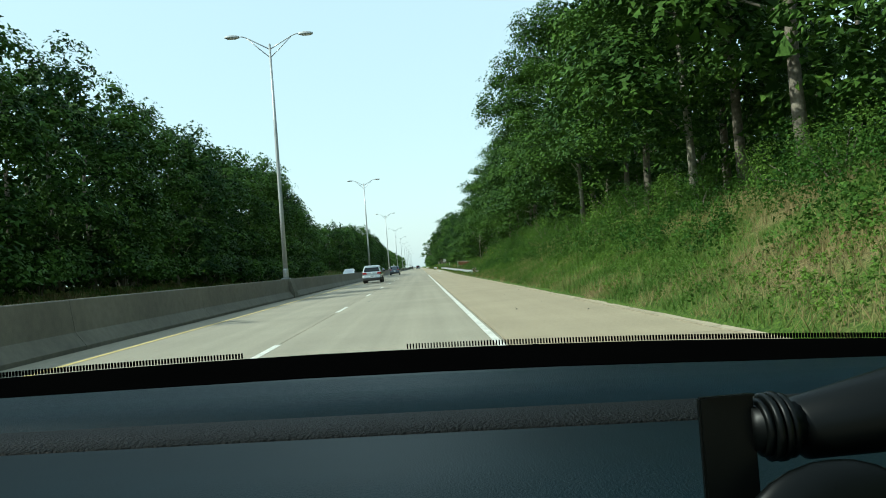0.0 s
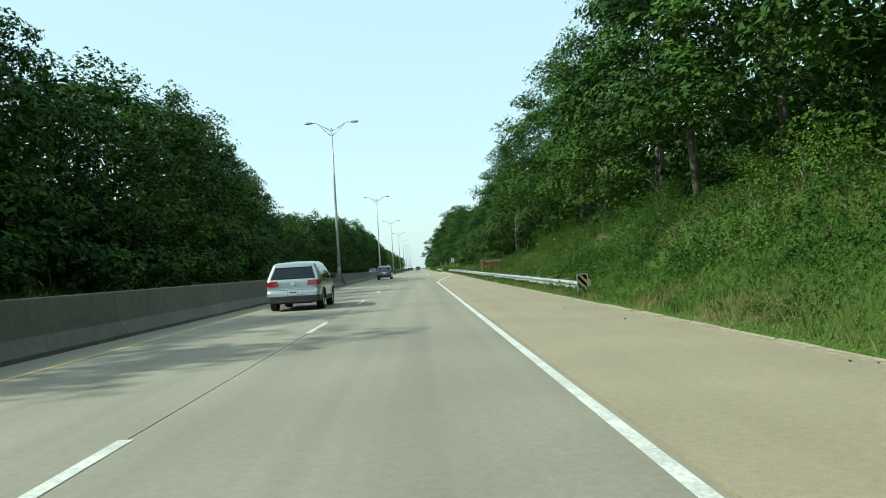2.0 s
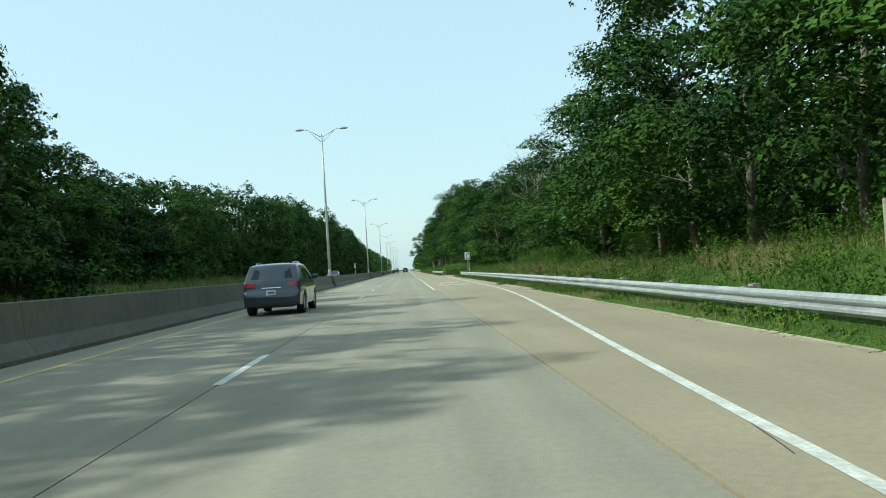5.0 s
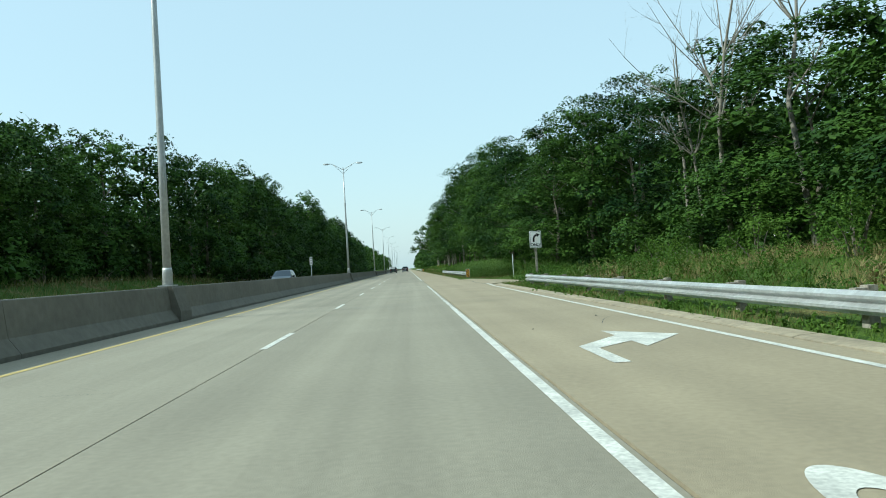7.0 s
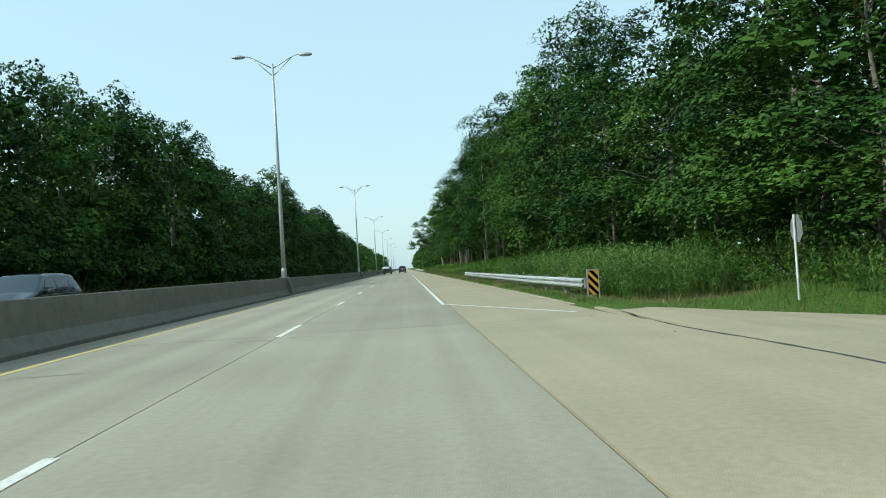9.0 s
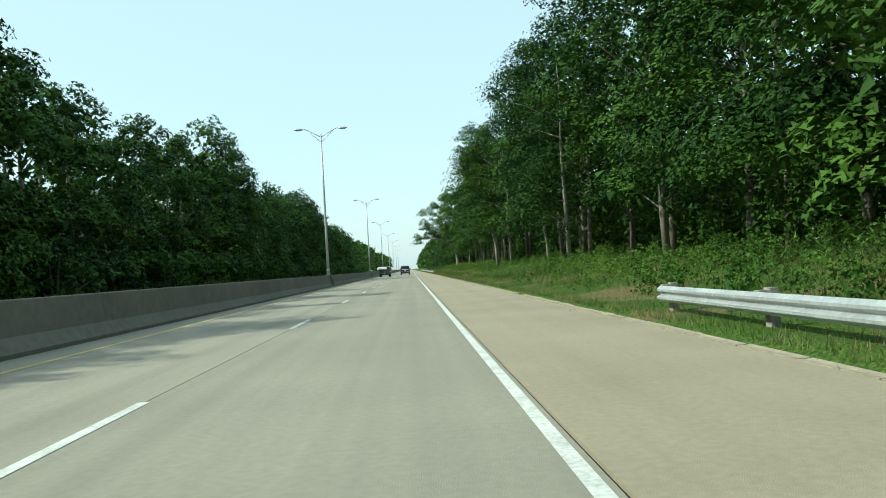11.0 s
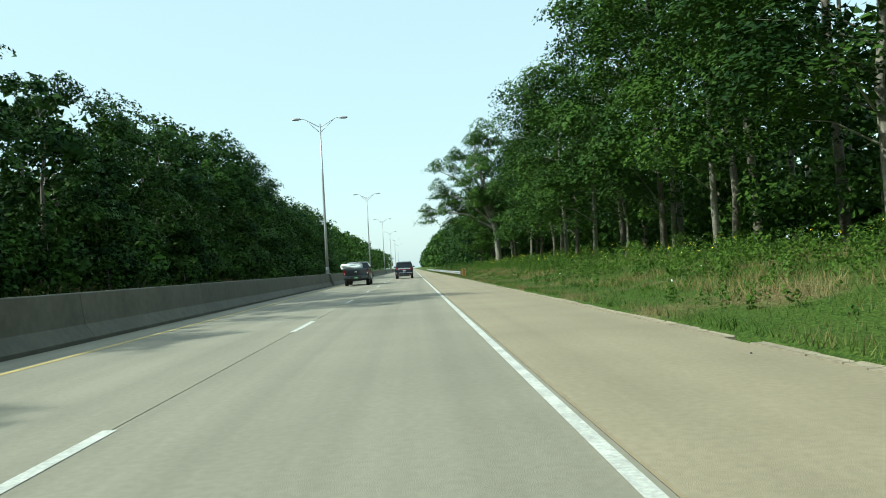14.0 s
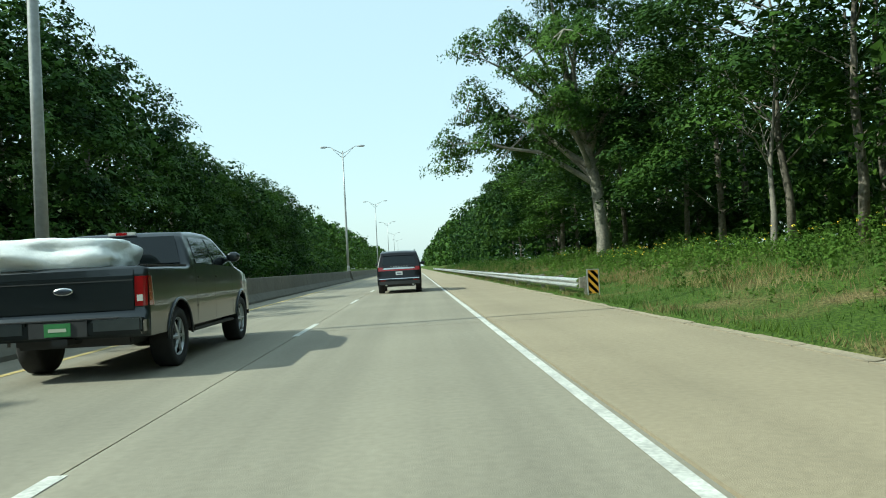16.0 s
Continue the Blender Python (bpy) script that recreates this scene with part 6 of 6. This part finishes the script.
def weeds(n, x0, x1, y0, y1, h, name, label, per=39, size=0.085, seed=0):
    """Leafy weeds: upright stalks of small leaves."""
    r = np.random.default_rng(seed)
    cs, rs = [], []
    for _ in range(n):
        ty = r.uniform(y0, y1)
        x = r.uniform(x0, x1)
        lush = noise.noise(Vector((x * 0.4, ty * 0.32, 11.0))) + 0.6 * noise.noise(Vector((x * 1.1, ty * 0.9, 5.0)))
        if lush < -0.28:
            continue
        hh = h * r.uniform(0.5, 1.1) * (0.7 + 0.9 * max(0.0, lush + 0.2))
        for k in range(3):
            cs.append((x + r.normal() * 0.06, ty + r.normal() * 0.06, gz(x, ty) + hh * (0.25 + 0.33 * k)))
            rs.append(0.26 * h * (1.1 - 0.22 * k))
    v, f = leaf_cloud(r, cs, rs, per // 3, size, 1.1)
    return tagged(new(name, mesh_from(name, v, f, LEAF2)), label, "weeds", kind="stuff")


weeds(2500, 5.4, 10.8, 8, 95, 0.8, "bank_weeds", "leafy weeds on the upper bank", seed=1)
weeds(3400, 3.5, 6.6, 8, 78, 0.24, "near_bank_weeds", "low leafy weeds and clover on the near bank", per=24, size=0.05, seed=31)
weeds(420, 4.7, 7.4, 60, 100, 0.6, "bank_foot_weeds", "dark leafy weeds at the bank's foot", seed=21)
weeds(170, 4.5, 8.5, 192.5, 200, 0.75, "corner_verge_weeds", "tall weeds round the turn sign's post", seed=22)
weeds(1100, 5.2, 10.8, 90, 197, 0.75, "rail_weeds", "weeds behind the guard rail", per=54, size=0.065, seed=2)
weeds(60, 3.1, 3.45, 200, 218, 0.1, "joint_weeds", "small weeds growing out of a paving joint", per=15, size=0.05, seed=33)
weeds(900, 3.75, 4.4, 78, 192, 0.15, "rail_foot_weeds", "low vines and weeds under the guard rail", per=39, size=0.06, seed=3)
weeds(700, 4.2, 6.6, 276, 430, 0.22, "meadow_clover", "low leafy weeds in the mown grass", per=24, size=0.05, seed=32)
weeds(190, 4.9, 8.2, 111, 120.2, 1.0, "sign_weeds", "tall weeds before the wooden sign", per=54, size=0.07, seed=26)
weeds(350, 9.5, 24, 217.3, 223, 0.9, "verge_weeds", "green weeds along the side road", per=36, size=0.1, seed=14)
weeds(90, 4.5, 8.5, 224, 240, 1.2, "tall_corner_weeds", "tall feathery weeds round the striped board", per=45, size=0.1, seed=24)
weeds(800, 4.9, 11.5, 223, 275, 0.9, "corner_weeds", "tall green weeds at the side road corner", per=39, size=0.1, seed=4)
weeds(2700, 6.5, 11.0, 275, 430, 0.75, "meadow_weeds", "green meadow weeds before the wood", seed=5)
weeds(900, 5.6, 10.5, 430, 540, 0.85, "far_meadow_weeds", "green weeds before the wood ahead", per=30, size=0.1, seed=7)
weeds(110, 4.4, 6.6, 275, 430, 0.45, "scattered_weeds", "scattered weeds in the mown grass", seed=6)


def stalks(n, x0, x1, y0, y1, h, name, label, m, seed):
    """Tall feathery weeds: clumps of thin leaning stalks with narrow leaves and plumed tops."""
    r = np.random.default_rng(seed)
    vs, count = [], 0
    for _ in range(n):
        cx, cy = r.uniform(x0, x1), r.uniform(y0, y1)
        g = gz(cx, cy)
        for _ in range(r.integers(4, 9)):
            hh = h * r.uniform(0.55, 1.1)
            bx, by = cx + r.normal() * 0.14, cy + r.normal() * 0.14
            tx, ty = bx + r.normal() * 0.2 * hh, by + r.normal() * 0.2 * hh
            vs += [(bx - 0.008, by, g - 0.03), (bx + 0.008, by, g - 0.03), (tx, ty, g + hh)]
            for _ in range(13):
                f = r.uniform(0.15, 1.0)
                px, py, pz = bx + (tx - bx) * f, by + (ty - by) * f, g + hh * f
                a, ln = r.uniform(0, math.tau), (0.26 - 0.14 * f) * r.uniform(0.6, 1.3)
                ex, ey, ez = px + ln * math.cos(a), py + ln * math.sin(a), pz + ln * r.uniform(0.1, 0.9)
                w = 0.014 + 0.008 * f
                vs += [(px - w * math.sin(a), py + w * math.cos(a), pz), (px + w * math.sin(a), py - w * math.cos(a), pz), (ex, ey, ez)]
    v = np.array(vs)
    return tagged(new(name, mesh_from(name, v, np.arange(len(v)).reshape(-1, 3), m)), label, "weeds", kind="stuff")


stalks(300, 4.6, 7.8, 222.5, 236, 1.45, "feathery_weeds", "tall feathery pale green weeds round the striped board", REED, 41)
stalks(150, 4.9, 9.5, 236, 268, 1.25, "feathery_weeds", "tall feathery weeds behind the guard rail", REED, 42)
stalks(190, 5.0, 8.0, 84, 192, 0.85, "rail_stalks", "thin dry-topped weeds behind the guard rail", GRASS, 43)
stalks(85, 4.9, 7.6, 293, 312, 0.58, "feathery_weeds", "bright green feathery weeds spreading over the verge", REED, 45)
stalks(60, 9.0, 15.0, 219.5, 224, 1.1, "feathery_weeds", "tall feathery weeds along the side road", REED, 44)


def make_flowers():
    r = np.random.default_rng(9)
    cs = []
    for _ in range(230):
        ty, x = r.uniform(330, 425), r.uniform(7.0, 10.2)
        cs.append((x, ty, gz(x, ty) + r.uniform(0.6, 0.95)))
    for _ in range(40):
        ty, x = r.uniform(85, 120), r.uniform(7.5, 10.2)
        cs.append((x, ty, gz(x, ty) + r.uniform(0.8, 1.2)))
    v, f = leaf_cloud(r, cs, [0.06] * len(cs), 3, 0.05)
    m = mat("yellow_petals", (0.75, 0.55, 0.03), 0.6, vary=0.1)
    tagged(new("yellow_flowers", mesh_from("yellow_flowers", v, f, m)), "small yellow wild flowers among the weeds", "flowers", kind="stuff")
    cs = []
    for _ in range(18):
        ty, x = r.uniform(200, 380), r.uniform(3.9, 6.5)
        if not 199 < ty < 221:
            cs.append((x, ty, gz(x, ty) + r.uniform(0.25, 0.5)))
    v, f = leaf_cloud(r, cs, [0.05] * len(cs), 3, 0.06)
    m = mat("white_petals", (0.75, 0.75, 0.72), 0.6, vary=0.1)
    tagged(new("white_flowers", mesh_from("white_flowers", v, f, m)), "small white wild flowers in the grass", "flowers", kind="stuff")


make_flowers()


# ---- cracks and litter ----
def make_cracks():
    r = random.Random(12)
    bm = bmesh.new()
    for k in range(26):
        y, x = r.uniform(5, 400), r.choice((r.uniform(-7.5, -4), r.uniform(-3.4, -0.3), r.uniform(0.4, 2.6)))
        a = r.choice((0.0, 0.0, 1.4)) + r.uniform(-0.25, 0.25)
        w = r.uniform(0.003, 0.009)
        prev = None
        for j in range(r.randrange(5, 12)):
            n = (-math.sin(a) * w, math.cos(a) * w)
            cur = [bm.verts.new((x - n[0], y - n[1], 0.0035)), bm.verts.new((x + n[0], y + n[1], 0.0035))]
            if prev:
                bm.faces.new((prev[0], prev[1], cur[1], cur[0]))
            prev = cur
            x, y, a = x + math.cos(a) * 0.22, y + math.sin(a) * 0.22, a + r.uniform(-0.1, 0.1)
            if abs(x) > 7.6 or x > 2.8:
                break
    def crack(pts, w):
        prev = None
        for x, y in pts:
            cur = [bm.verts.new((x + r.uniform(-0.02, 0.02) - w, y, 0.0045)), bm.verts.new((x + r.uniform(-0.02, 0.02) + w, y + 0.01, 0.0045))]
            if prev:
                bm.faces.new((prev[0], prev[1], cur[1], cur[0]))
            prev = cur

    crack([(3.24 + 0.1 * math.sin(k * 0.35), 199.5 + 0.5 * k) for k in range(40)], 0.022)
    for x, y, n, slope in ((-4.3, 217.2, 6, 0.2), (-3.4, 217.5, 5, 0.1), (-3.9, 224.2, 5, -0.1), (0.2, 201.2, 9, -0.02), (-4.6, 160.4, 7, 0.15)):
        prev = None
        for k in range(n):
            cx, cy = x + 0.12 * k, y + slope * 0.12 * k + r.uniform(-0.03, 0.03)
            cur = [bm.verts.new((cx, cy - 0.02, 0.0045)), bm.verts.new((cx + 0.01, cy + r.uniform(0.005, 0.035), 0.0045))]
            if prev:
                bm.faces.new((prev[0], cur[0], cur[1], prev[1]))
            prev = cur
    tagged(part("tar_cracks", bm, JOINT), "dark tarred cracks in the concrete", "road crack", kind="stuff")
    bm = bmesh.new()
    for k in range(90):
        y, x = r.uniform(5, 400), r.choice((r.uniform(-7.9, -7.2), r.uniform(0.6, 2.9), r.uniform(2.0, 2.9), r.uniform(-7.9, 2.9)))
        if x < 0.3 and x > -7.0 and r.random() < 0.8:
            continue
        s = r.uniform(0.008, 0.024)
        made = bmesh.ops.create_icosphere(bm, subdivisions=1, radius=s)["verts"]
        for v in made:
            v.co = (x + v.co.x * r.uniform(0.6, 1.4), y + v.co.y * r.uniform(0.6, 1.4), 0.003 + s * 0.4 + v.co.z * 0.5)
    tagged(part("road_litter", bm, ROADBED), "small dark bits of litter and gravel on the paving", "litter", kind="stuff")


make_cracks()
